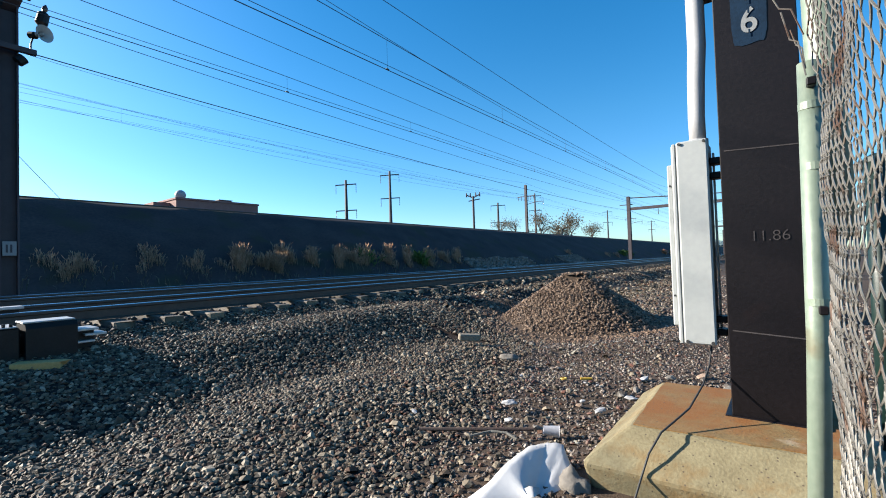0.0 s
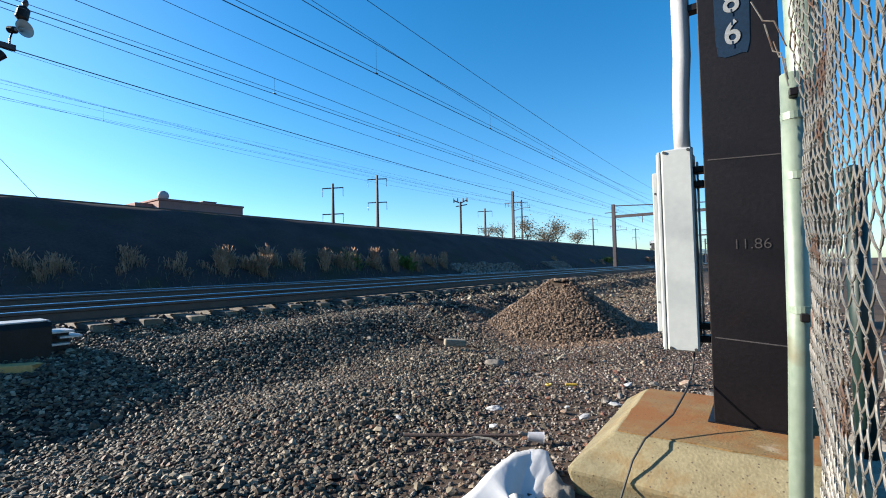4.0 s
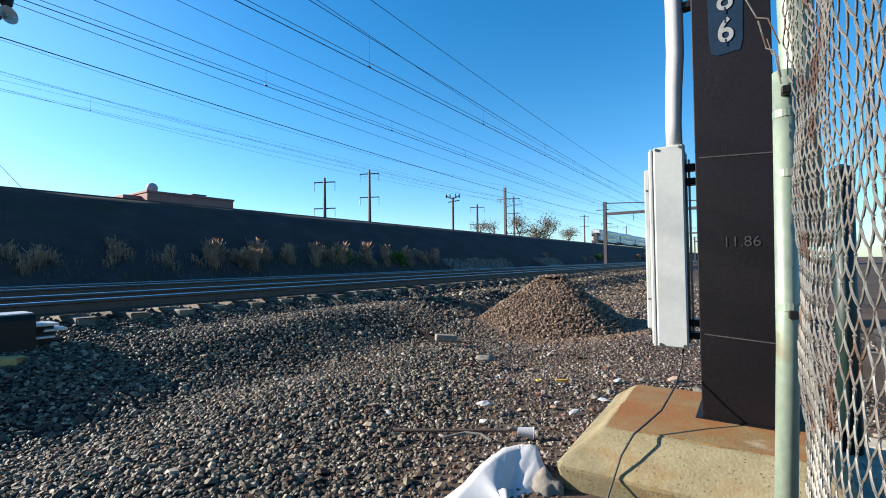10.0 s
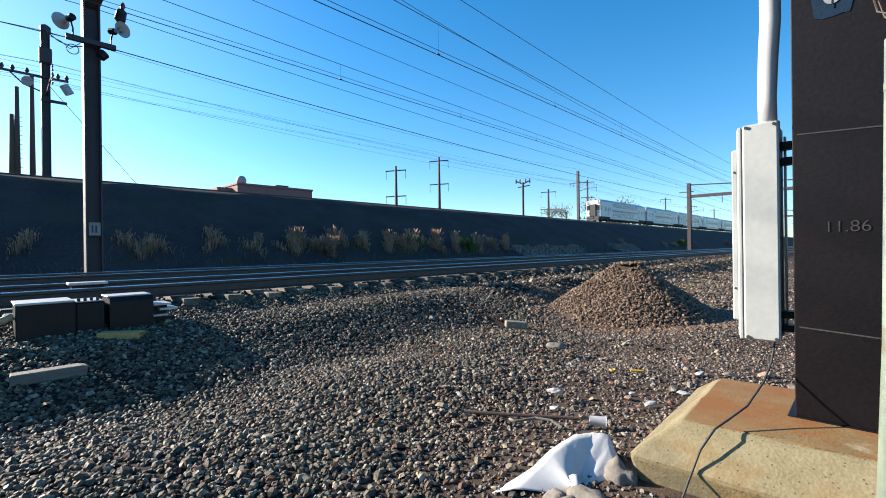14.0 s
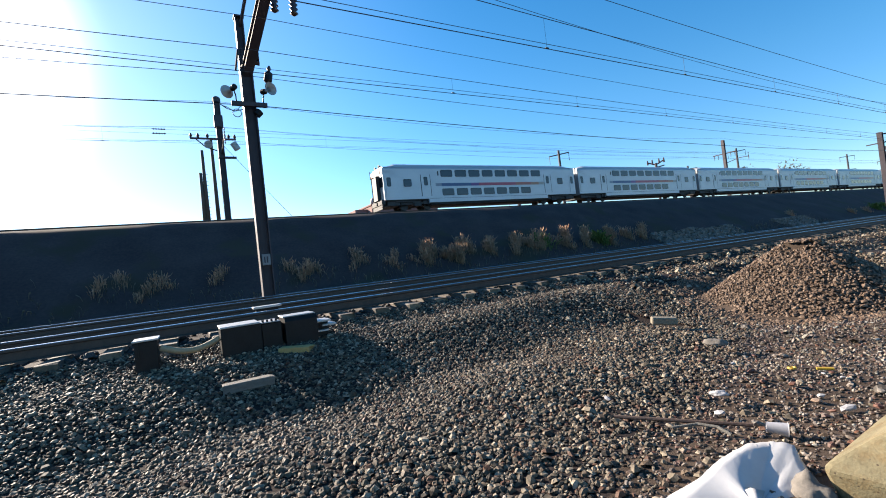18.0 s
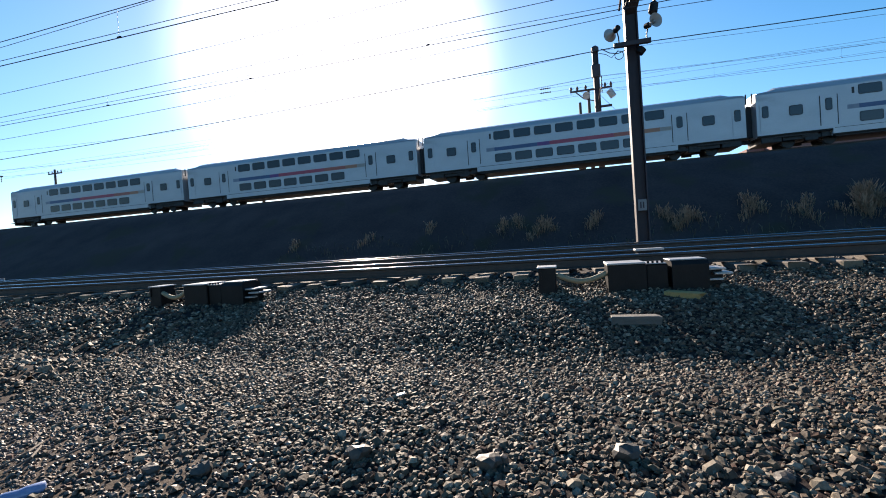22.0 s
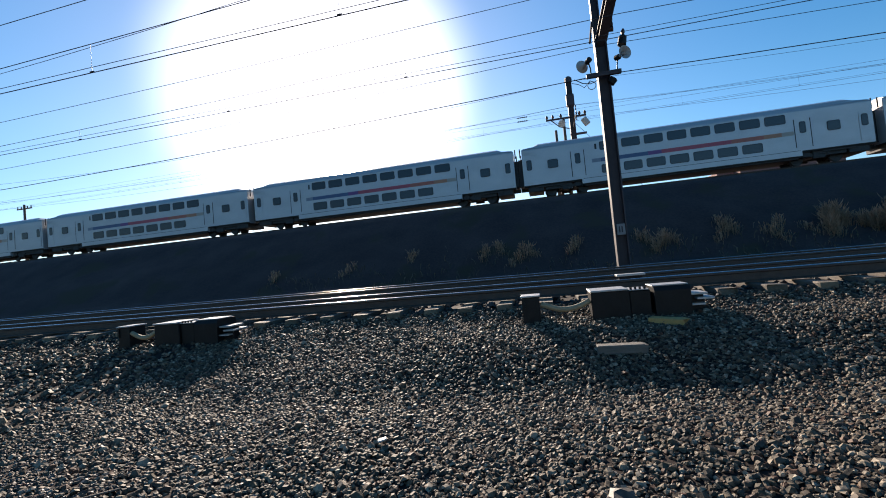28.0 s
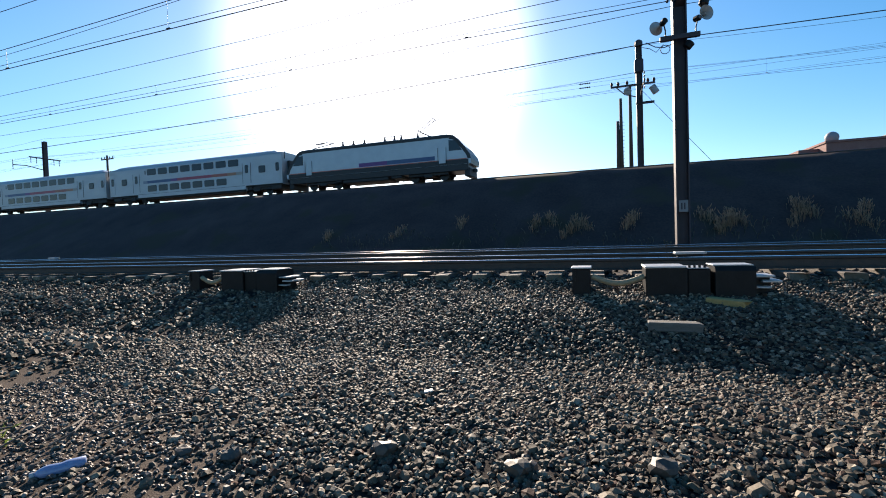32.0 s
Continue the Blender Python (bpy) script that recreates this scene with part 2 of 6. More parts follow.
CONCRETE = stained_concrete("cast_concrete", (0.1310, 0.1045, 0.0532), (0.2164, 0.1834, 0.1018), (0.1595, 0.0836, 0.0199), 0.62)
RUSTTOP = stained_concrete("rust_stained_concrete", (0.1300, 0.0800, 0.0260), (0.2050, 0.1400, 0.0560), (0.1750, 0.0640, 0.0090), 0.48)
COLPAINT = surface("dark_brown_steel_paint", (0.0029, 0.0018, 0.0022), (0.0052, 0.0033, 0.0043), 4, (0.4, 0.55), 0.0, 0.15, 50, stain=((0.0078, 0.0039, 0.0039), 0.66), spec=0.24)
POLEPAINT = surface("weathered_steel_pole", (0.0276, 0.0209, 0.0256), (0.0461, 0.0348, 0.0416), 3, (0.5, 0.75), 0.0, 0.3, 40)
BOXWHITE = surface("white_enamel", (0.2799, 0.2923, 0.2865), (0.3279, 0.3395, 0.3279), 3, (0.4, 0.55), 0.0, 0.05, 40, stain=((0.2385, 0.2327, 0.2145), 0.7))
PVC = surface("white_pvc", (0.3627, 0.3562, 0.3562), (0.4274, 0.4210, 0.4210), 2, (0.3, 0.45), bump=0.03)
STENCIL = surface("stencil_white", (0.1606, 0.1703, 0.1735), (0.2184, 0.2249, 0.2249), 18, (0.6, 0.8), bump=0.1)
BLUEPATCH = surface("blue_sprayed_patch", (0.0024, 0.0120, 0.0270), (0.0048, 0.0204, 0.0450), 9, (0.6, 0.8), bump=0.1, spec=0.15)
CHALK = surface("chalk_mark", (0.0270, 0.0225, 0.0225), (0.0450, 0.0383, 0.0383), 30, (0.9, 1), bump=0)
POSTGREEN = surface("pale_green_post", (0.1548, 0.1970, 0.1510), (0.2030, 0.2437, 0.1907), 5, (0.4, 0.6), 0.2, 0.15, 40, stain=((0.1328, 0.1259, 0.0794), 0.66))
WIREGALV = surface("rusty_fence_wire", (0.1321, 0.1214, 0.1044), (0.1848, 0.1728, 0.1515), 12, (0.4, 0.65), 0.35, 0.2, 90, stain=((0.0966, 0.0558, 0.0362), 0.56))
DARKGREEN = surface("dark_green_paint", (0.0027, 0.0150, 0.0124), (0.0054, 0.0200, 0.0173), 4, (0.4, 0.6), bump=0.1)
CABLE = surface("black_cable", (0.012, 0.012, 0.012), (0.025, 0.025, 0.025), 20, (0.5, 0.7), bump=0.1)
COPPER = surface("weathered_wire", (0.035, 0.035, 0.04), (0.06, 0.06, 0.065), 5, (0.5, 0.7), 0.3, 0)
ALUMINIUM = surface("brushed_aluminium_body", (0.3970, 0.4015, 0.4137), (0.4737, 0.4781, 0.4885), 1.2, (0.36, 0.5), 0.35, 0.05, 30, stain=((0.3413, 0.3362, 0.3398), 0.66), stretch=(1, 0.4, 1))
ROOFGREY = surface("train_roof", (0.25, 0.27, 0.3), (0.36, 0.38, 0.41), 2, (0.5, 0.7), 0.2, 0.1)
UNDER = surface("train_underframe", (0.02, 0.02, 0.02), (0.05, 0.047, 0.045), 4, (0.6, 0.85), bump=0.3)
WINGLASS = glass_dark("tinted_window")
BLACKTRIM = surface("black_rubber_trim", (0.015, 0.015, 0.016), (0.025, 0.025, 0.026), 10, (0.5, 0.7), bump=0.05)
LOCOWHITE = surface("locomotive_silver_paint", (0.4200, 0.4400, 0.4608), (0.5000, 0.5200, 0.5280), 1.5, (0.3, 0.45), 0.2, 0.03)
LOCOBLACK = surface("locomotive_black_paint", (0.0072, 0.0072, 0.0088), (0.0120, 0.0120, 0.0140), 3, (0.35, 0.55), bump=0.05)
REDLINE = surface("red_orange_stripe", (0.55, 0.08, 0.04), (0.65, 0.12, 0.06), 4, (0.35, 0.5), bump=0)
WOODPOLE = surface("creosoted_pole", (0.060, 0.045, 0.035), (0.110, 0.085, 0.065), 6, (0.75, 0.95), bump=0.4, stretch=(6, 6, 0.6))
HORNGREY = surface("grey_horn", (0.320, 0.320, 0.304), (0.416, 0.416, 0.400), 6, (0.45, 0.6), bump=0.05)
INSULATOR = surface("brown_porcelain", (0.05, 0.025, 0.02), (0.08, 0.04, 0.03), 8, (0.15, 0.3), bump=0)
REDBRICK = surface("red_brick_far", (0.1860, 0.0900, 0.0810), (0.2356, 0.1275, 0.1080), 1.5, (0.8, 0.95), bump=0.2)
DOMEWHITE = surface("dome_panels", (0.2025, 0.2162, 0.2350), (0.2610, 0.2773, 0.3000), 0.8, (0.5, 0.7), bump=0.05)
BARK = surface("grey_bark", (0.07, 0.06, 0.05), (0.13, 0.11, 0.09), 6, (0.8, 0.95), bump=0.6)
PLASTIC = surface("white_plastic_bag", (0.4134, 0.4134, 0.4189), (0.4570, 0.4570, 0.4570), 5, (0.3, 0.5), bump=0.25, fine=25)
PAPER = surface("white_paper", (0.2951, 0.2951, 0.3035), (0.3373, 0.3373, 0.3415), 30, (0.7, 0.9), bump=0.1)
CUP = surface("paper_cup", (0.3150, 0.3150, 0.3342), (0.3780, 0.3728, 0.3881), 30, (0.5, 0.7), bump=0.05)
YELLOW = surface("yellow_plastic", (0.3720, 0.2232, 0.0160), (0.4340, 0.2728, 0.0240), 20, (0.4, 0.6), bump=0)
HOSE = surface("yellowed_hose", (0.2550, 0.1944, 0.1088), (0.3225, 0.2520, 0.1564), 14, (0.55, 0.8), bump=0.1)
BOTTLE = surface("clear_blue_plastic", (0.1750, 0.2310, 0.3850), (0.2500, 0.3080, 0.4620), 30, (0.08, 0.2), bump=0.05)
DEADLEAF = surface("dead_leaf", (0.07, 0.025, 0.018), (0.12, 0.05, 0.03), 25, (0.6, 0.85), bump=0.3)
TANBRICK = surface("tan_brick", (0.15, 0.125, 0.09), (0.21, 0.178, 0.13), 18, (0.8, 0.95), bump=0.5)
BRICKM = surface("old_brick", (0.234, 0.156, 0.111), (0.312, 0.234, 0.176), 20, (0.8, 0.95), bump=0.5)
RUBBLE = surface("pale_rubble", (0.1120, 0.1003, 0.0864), (0.1792, 0.1584, 0.1344), 4, (0.8, 0.95), bump=0.5, island=(0.6, 1.2))
ROCK = stones_material("field_stone", [(0.0778, 0.0665, 0.0517), (0.0985, 0.0862, 0.0696), (0.0622, 0.0517, 0.0405)])
SIDING = surface("grey_siding", (0.16, 0.155, 0.15), (0.22, 0.21, 0.2), 2, (0.7, 0.85), bump=0.1, stretch=(0.3, 0.3, 6))
PAVER = surface("concrete_paver", (0.266, 0.224, 0.175), (0.350, 0.301, 0.238), 8, (0.8, 0.95), bump=0.3, obj=(0.8, 1.15))


def leaf_material(name, a, b, trans=0.5):
    m, nt, bsdf = nodes_of(name)
    N, L = nt.nodes.new, nt.links.new
    geo, ramp = N("ShaderNodeNewGeometry"), N("ShaderNodeValToRGB")
    ramp.color_ramp.elements[0].color, ramp.color_ramp.elements[1].color = (*a, 1), (*b, 1)
    L(geo.outputs["Random Per Island"], ramp.inputs[0])
    L(ramp.outputs[0], bsdf.inputs["Base Color"])
    bsdf.inputs["Roughness"].default_value = 0.7
    tl, mix = N("ShaderNodeBsdfTranslucent"), N("ShaderNodeMixShader")
    L(ramp.outputs[0], tl.inputs[0])
    mix.inputs[0].default_value = trans
    L(bsdf.outputs[0], mix.inputs[1])
    L(tl.outputs[0], mix.inputs[2])
    L(mix.outputs[0], nt.nodes["Material Output"].inputs[0])
    return m


DRYGRASS = leaf_material("dry_reed", (0.3060, 0.1740, 0.1022), (0.4930, 0.3066, 0.1965), 0.62)
DULLGRASS = leaf_material("dull_stalks", (0.07, 0.06, 0.04), (0.16, 0.13, 0.09))
GREENLEAF = leaf_material("green_leaf", (0.06, 0.1, 0.02), (0.16, 0.2, 0.05))
AUTUMN = leaf_material("autumn_leaf", (0.0810, 0.0682, 0.0396), (0.1440, 0.1144, 0.0743), 0.5)

# ---- helpers ----


def part(name, bm, material, parent=None, label="", smooth=False):
    me = bpy.data.meshes.new(name)
    bm.to_mesh(me)
    bm.free()
    for p in me.polygons:
        p.use_smooth = smooth
    for m in material if isinstance(material, (list, tuple)) else (material,):
        me.materials.append(m)
    ob = new(name, me)
    ob.parent = parent
    if label:
        ob["label"] = label
    return ob


def thing(name, label, category, group="", at=None):
    return tagged(at_pose(new(name), at), label, category, group)


def at_pose(ob, m):
    if m is not None:
        ob.matrix_world = m
    return ob


def add_box(bm, lo, hi, bevel=0.0, m=None, mat=0):
    r = bmesh.ops.create_cube(bm, size=1)
    for v in r["verts"]:
        v.co = Vector([(a + b) / 2 + c * (b - a) for a, b, c in zip(lo, hi, v.co)])
        if m is not None:
            v.co = m @ v.co
    faces = {f for v in r["verts"] for f in v.link_faces}
    if bevel:
        edges = {e for v in r["verts"] for e in v.link_edges}
        out = bmesh.ops.bevel(bm, geom=list(edges), offset=bevel, segments=1, affect="EDGES", profile=0.5)
        faces |= set(out["faces"])
    for f in faces:
        if f.is_valid:
            f.material_index = mat
    return bm


def boxes(*specs, bevel=0.0, m=None):
    bm = bmesh.new()
    for lo, hi in specs:
        add_box(bm, lo, hi, bevel, m)
    return bm


def tube(bm, pts, radius, sides=8, closed_ends=True, mat=0):
    """A round bar along pts; radius: one, or one for each point."""
    pts = [Vector(p) for p in pts]
    rad = radius if isinstance(radius, (list, tuple)) else [radius] * len(pts)
    rings = []
    up = Vector((0, 0, 1))
    for i, p in enumerate(pts):
        d = (pts[min(i + 1, len(pts) - 1)] - pts[max(i - 1, 0)]).normalized()
        ref = up if abs(d.z) < 0.95 else Vector((1, 0, 0))
        s = d.cross(ref).normalized()
        u = s.cross(d)
        rings.append([bm.verts.new(p + (s * math.cos(a) + u * math.sin(a)) * rad[i]) for a in (2 * math.pi * k / sides for k in range(sides))])
    for a, b in zip(rings, rings[1:]):
        for k in range(sides):
            f = bm.faces.new((a[k], a[(k + 1) % sides], b[(k + 1) % sides], b[k]))
            f.material_index, f.smooth = mat, True
    if closed_ends:
        bm.faces.new(rings[0][::-1]).material_index = mat
        bm.faces.new(rings[-1]).material_index = mat
    return bm


def rod(pts, radius, sides=8):
    return tube(bmesh.new(), pts, radius, sides)


def prism(bm, outline, y0, y1, mat=0, axis="y"):
    """An outline in x and z swept along y (or an outline in y and z along x)."""
    mk = (lambda a, b, c: (a, c, b)) if axis == "y" else (lambda a, b, c: (c, a, b))
    A = [bm.verts.new(mk(a, b, y0)) for a, b in outline]
    B = [bm.verts.new(mk(a, b, y1)) for a, b in outline]
    n = len(outline)
    fs = [bm.faces.new((A[i], A[(i + 1) % n], B[(i + 1) % n], B[i])) for i in range(n)]
    fs += [bm.faces.new(A[::-1]), bm.faces.new(B)]
    for f in fs:
        f.material_index = mat
    bmesh.ops.recalc_face_normals(bm, faces=fs)
    return bm


def lerp(x, xs, ys):
    return float(np.interp(x, xs, ys))


def mesh_from(name, verts, faces, material, smooth=False):
    me = bpy.data.meshes.new(name)
    me.from_pydata([tuple(v) for v in verts], [], faces)
    me.materials.append(material)
    for p in me.polygons:
        p.use_smooth = smooth
    return me


def mesh_arrays(name, verts, tris, material):
    """A mesh of triangles from whole arrays."""
    me = bpy.data.meshes.new(name)
    me.vertices.add(len(verts))
    me.vertices.foreach_set("co", np.asarray(verts, np.float32).ravel())
    me.loops.add(3 * len(tris))
    me.loops.foreach_set("vertex_index", np.asarray(tris, np.int32).ravel())
    me.polygons.add(len(tris))
    me.polygons.foreach_set("loop_start", np.arange(0, 3 * len(tris), 3, dtype=np.int32))
    me.polygons.foreach_set("use_smooth", np.zeros(len(tris), bool))
    me.update()
    me.validate()
    me.materials.append(material)
    return me


# ---- the ground ----
PROF_X = [-3000, -95, -70, -50, -42.5, -38.0, -36.5, -27, -26.4, -19.9, -17, -14.8, -6.35, -5.75, -4.85, -4.1, -3.0, 0.6, 3000]
PROF_Z = [0, 0, 6.0, 6.05, 6.06, 6.06, 5.88, 4.66, 4.36, 0.45, 0.3, 0.5, 0.5, 0.34, 0.13, 0.03, 0.0, 0.0, 0.0]
PILE = (-2.85, 7.85)


def wave(x, y):
    return 0.5 * math.sin(0.9 * x + 0.7 * y) * math.sin(0.53 * y - 0.4 * x + 1) + 0.5 * math.sin(2.3 * x - 1.1 * y + 2) * math.sin(1.7 * y + 0.3)


def height(x, y):
    z = lerp(x, PROF_X, PROF_Z)
    if -26.5 < x < -15.5:
        z += 0.16 * wave(0.6 * x, 0.35 * y)
    elif -5.8 < x < 4:
        z += 0.085 * wave(x, y) * min(1.0, (x + 5.8) / 0.8)
        z += (0.04 + 0.065 * (1 + math.tanh(y - 3.2))) * math.exp(-((x + 5.15) ** 2) / 0.3)
        z -= 0.07 * math.exp(-((x + 3.85) ** 2) / 0.3) if y < 5.5 else 0.0
        z += 0.12 * math.exp(-((x + 4.5) ** 2) / 0.4 - (y - 7.0) ** 2 / 3)
    d = math.hypot(x - PILE[0], y - PILE[1])
    if d < 2.0:
        z = max(z, 0.96 - 0.66 * d - 0.05 * math.sin(3 * math.atan2(y - PILE[1], x - PILE[0]))) if d > 0.25 else 0.82 + 0.06 * (1 - d)
    return z


def on_pile(x, y):
    return math.hypot(x - PILE[0], y - PILE[1]) < 1.5


def dirt_share(x, y):
    """How far the trodden brown strip beside the footing replaces the ballast."""
    edge = -1.25 - 0.34 * y if y > 0.9 else -1.65 - 0.36 * max(0.0, -0.9 - y)
    return min(1.0, max(0.0, (x - edge) / 0.7))


def build_ground():
    xs = sorted(set([-3000, -900, -300, -120, *PROF_X] + list(np.arange(-27, -14.5, 0.6)) + list(np.arange(-6.6, 2.5, 0.16)) + [3, 5, 9, 20, 60, 200, 700]))
    ys = sorted(set([-3000, -900, -400, -200, -120, -80] + list(np.arange(-60, -9, 1.5)) + list(np.arange(-9, 11, 0.18)) + list(np.arange(11, 70, 1.5)) + [80, 100, 130, 170, 230, 320, 500, 900, 3000]))
    verts = [(x, y, height(x, y)) for y in ys for x in xs]
    n = len(xs)
    faces = [(j * n + i, j * n + i + 1, (j + 1) * n + i + 1, (j + 1) * n + i) for j in range(len(ys) - 1) for i in range(n - 1)]
    me = mesh_from("ground", verts, faces, GROUND, True)
    me.materials.append(EMBANK)
    me.materials.append(SHADED_BED)
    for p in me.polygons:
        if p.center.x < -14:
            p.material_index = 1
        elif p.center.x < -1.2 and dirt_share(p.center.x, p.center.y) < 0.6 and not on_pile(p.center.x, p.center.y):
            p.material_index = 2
    tagged(new("ground", me), "brown stony earth with a dark railway embankment", "ground", kind="structure")


# ballast bed, its colour darkened to paint in the shade between the stones
SHADED_BED = surface("shaded_ballast_bed", (0.0168, 0.0129, 0.0120), (0.0357, 0.0276, 0.0250), 2.5, (0.85, 1.0), bump=1.0, fine=60, spec=0.1)
EMBANK = surface("dark_cinder_bank", (0.0276, 0.0206, 0.0214), (0.0620, 0.0433, 0.0407), 0.6, (0.85, 1.0), bump=0.8, fine=9, stain=((0.0413, 0.0330, 0.0214), 0.55), spec=0.2)
build_ground()

ICO_V, ICO_F = None, None
_b = bmesh.new()
bmesh.ops.create_icosphere(_b, subdivisions=1, radius=1)
ICO_V = np.array([v.co for v in _b.verts])
ICO_F = np.array([[v.index for v in f.verts] for f in _b.faces])
_b.free()
CUBE_V = np.array([(x, y, z) for x in (-1, 1) for y in (-1, 1) for z in (-1, 1)]) * 0.72
CUBE_F = np.array([(0, 1, 3), (0, 3, 2), (4, 6, 7), (4, 7, 5), (0, 4, 5), (0, 5, 1), (2, 3, 7), (2, 7, 6), (0, 2, 6), (0, 6, 4), (1, 5, 7), (1, 7, 3)])
# a pebble: six corners round its girth, four on its flattened top, its foot sunk in the bed
PEB_V = np.array([(math.cos(math.pi * k / 3), math.sin(math.pi * k / 3), -0.3) for k in range(6)] + [(0.6 * math.cos(math.pi * (k / 2 + 0.17)), 0.6 * math.sin(math.pi * (k / 2 + 0.17)), 0.95) for k in range(4)])
PEB_F = np.array([(0, 1, 6), (1, 7, 6), (1, 2, 7), (2, 3, 7), (3, 8, 7), (3, 4, 8), (4, 5, 9), (4, 9, 8), (5, 0, 6), (5, 6, 9), (6, 7, 8), (6, 8, 9)])
rng = np.random.default_rng(7)


def stone_field(name, label, n, xr, yr, size, material, base=0, keep=None, sink=0.25, flat=0.6):
    """Loose stones strewn on the ground, each a small angular block of its own size and turn."""
    xy = np.stack([rng.uniform(*xr, n), rng.uniform(*yr, n)], -1)
    if keep:
        xy = xy[[keep(x, y) for x, y in xy]]
    n = len(xy)
    bv, bf = (ICO_V, ICO_F) if base == 0 else (PEB_V, PEB_F)
    r = np.exp(rng.normal(0, 0.3, n)) * (size / 2)
    ax = np.stack([r * rng.uniform(0.8, 1.35, n), r * rng.uniform(0.65, 1.0, n), r * flat * rng.uniform(0.7, 1.25, n)], -1)
    v = bv[None] * (1 + rng.uniform(-0.22, 0.22, (n, len(bv), 3))) * ax[:, None]
    q = rng.normal(size=(n, 4)) * (0.2, 0.2, 0.3, 0)
    q[:, 3] = 1
    q /= np.linalg.norm(q, axis=1, keepdims=True)
    a = rng.uniform(0, 2 * np.pi, n)
    x, y, z, w = q.T
    R = np.stack([1 - 2 * (y * y + z * z), 2 * (x * y - z * w), 2 * (x * z + y * w), 2 * (x * y + z * w), 1 - 2 * (x * x + z * z), 2 * (y * z - x * w), 2 * (x * z - y * w), 2 * (y * z + x * w), 1 - 2 * (x * x + y * y)], -1).reshape(n, 3, 3)
    Z = np.zeros((n, 3, 3))
    Z[:, 0, 0], Z[:, 0, 1], Z[:, 1, 0], Z[:, 1, 1], Z[:, 2, 2] = np.cos(a), -np.sin(a), np.sin(a), np.cos(a), 1
    v = np.einsum("nij,nkj->nki", R @ Z, v)
    hz = np.array([height(px, py) for px, py in xy])
    v += np.concatenate([xy, (hz + r * flat * (1 - 2 * sink) * rng.uniform(0.4, 1.3, n))[:, None]], -1)[:, None]
    f = (bf[None] + (np.arange(n) * len(bv))[:, None, None]).reshape(-1, 3)
    return tagged(new(name, mesh_arrays(name, v.reshape(-1, 3), f, material)), label, "gravel", kind="stuff")


stone_field("ballast_gravel", "grey angular crushed stone on the track shoulder", 106000, (-6.35, -0.9), (-5.5, 6.5), 0.034, BALLAST, 1, keep=lambda x, y: not on_pile(x, y) and random.random() > 0.93 * dirt_share(x, y), flat=0.55)
stone_field("shoulder_gravel", "grey crushed stone along the track", 22000, (-6.35, -1.0), (6.5, 34), 0.06, BALLAST, 1, lambda x, y: not on_pile(x, y) and x < -1.3 - 0.05 * y and random.random() < 1.3 - y / 60)
stone_field("shoulder_gravel", "grey crushed stone along the track", 15000, (-6.35, -1.2), (-16, -5.5), 0.055, BALLAST, 1)
stone_field("brown_gravel", "small brown stones trodden into the earth", 29000, (-3.7, 1.0), (0.3, 7.2), 0.022, DIRTSTONE, 1, lambda x, y: not on_pile(x, y) and random.random() < 0.12 + dirt_share(x, y) and not (-0.75 < x < 0.75 and 2.0 < y < 3.4))
stone_field("brown_gravel", "small brown stones trodden into the earth", 24000, (-3.6, 0.3), (-5.2, 0.3), 0.023, DIRTSTONE, 1, lambda x, y: random.random() < 0.2 + 0.8 * dirt_share(x, y))
stone_field("far_gravel", "brown stones strewn over trodden earth", 13000, (-3.2, 1.5), (7.2, 26), 0.045, DIRTSTONE, 1, lambda x, y: not on_pile(x, y))
stone_field("pile_gravel", "tan crushed stone heaped in a mound", 27000, (PILE[0] - 1.9, PILE[0] + 1.9), (PILE[1] - 1.9, PILE[1] + 1.9), 0.037, PILESTONE, 1, lambda x, y: math.hypot(x - PILE[0], y - PILE[1]) < 1.85, 0.2)
stone_field("track_ballast", "dark oily ballast between the rails", 18000, (-14.6, -6.2), (-20, 30), 0.07, TRACKSTONE, 1)

CHIPS = stones_material("mixed_chips", [(0.2419, 0.2241, 0.1836), (0.1613, 0.1441, 0.1134), (0.0907, 0.0427, 0.0324), (0.2822, 0.2774, 0.2484), (0.0504, 0.0267, 0.0216), (0.2419, 0.2027, 0.1404), (0.1512, 0.0747, 0.0486)], rough=0.8, spec=0.15)
stone_field("chips", "pale flakes of stone, brick and dry leaf strewn over the earth", 3000, (-3.9, 0.4), (1.6, 7.0), 0.026, CHIPS, 1, lambda x, y: not on_pile(x, y) and random.random() < 0.08 + 0.7 * dirt_share(x, y) and not (-0.72 < x < 0.75 and 2.0 < y < 3.45), 0.1, 0.35)
stone_field("chips", "pale flakes of stone, brick and dry leaf strewn over the earth", 1500, (-3.6, 0.2), (-5.2, 1.6), 0.026, CHIPS, 1, lambda x, y: random.random() < 0.15 + 0.6 * dirt_share(x, y), 0.1, 0.35)


def loose_stone(x, y, s, label="weathered field stone lying on the gravel", m=ROCK):
    bm = bmesh.new()
    bmesh.ops.create_icosphere(bm, subdivisions=2, radius=s)
    k = random.random() * 10
    for v in bm.verts:
        n = noise.noise(v.co * (1.2 / s) + Vector((k, k, k)))
        v.co *= 1 + 0.45 * n
        v.co.z *= 0.7
    ob = part("stone", bm, m, None, "", False)
    ob.location = (x, y, height(x, y) + 0.4 * s)
    return tagged(ob, label, "stone", "loose stones")


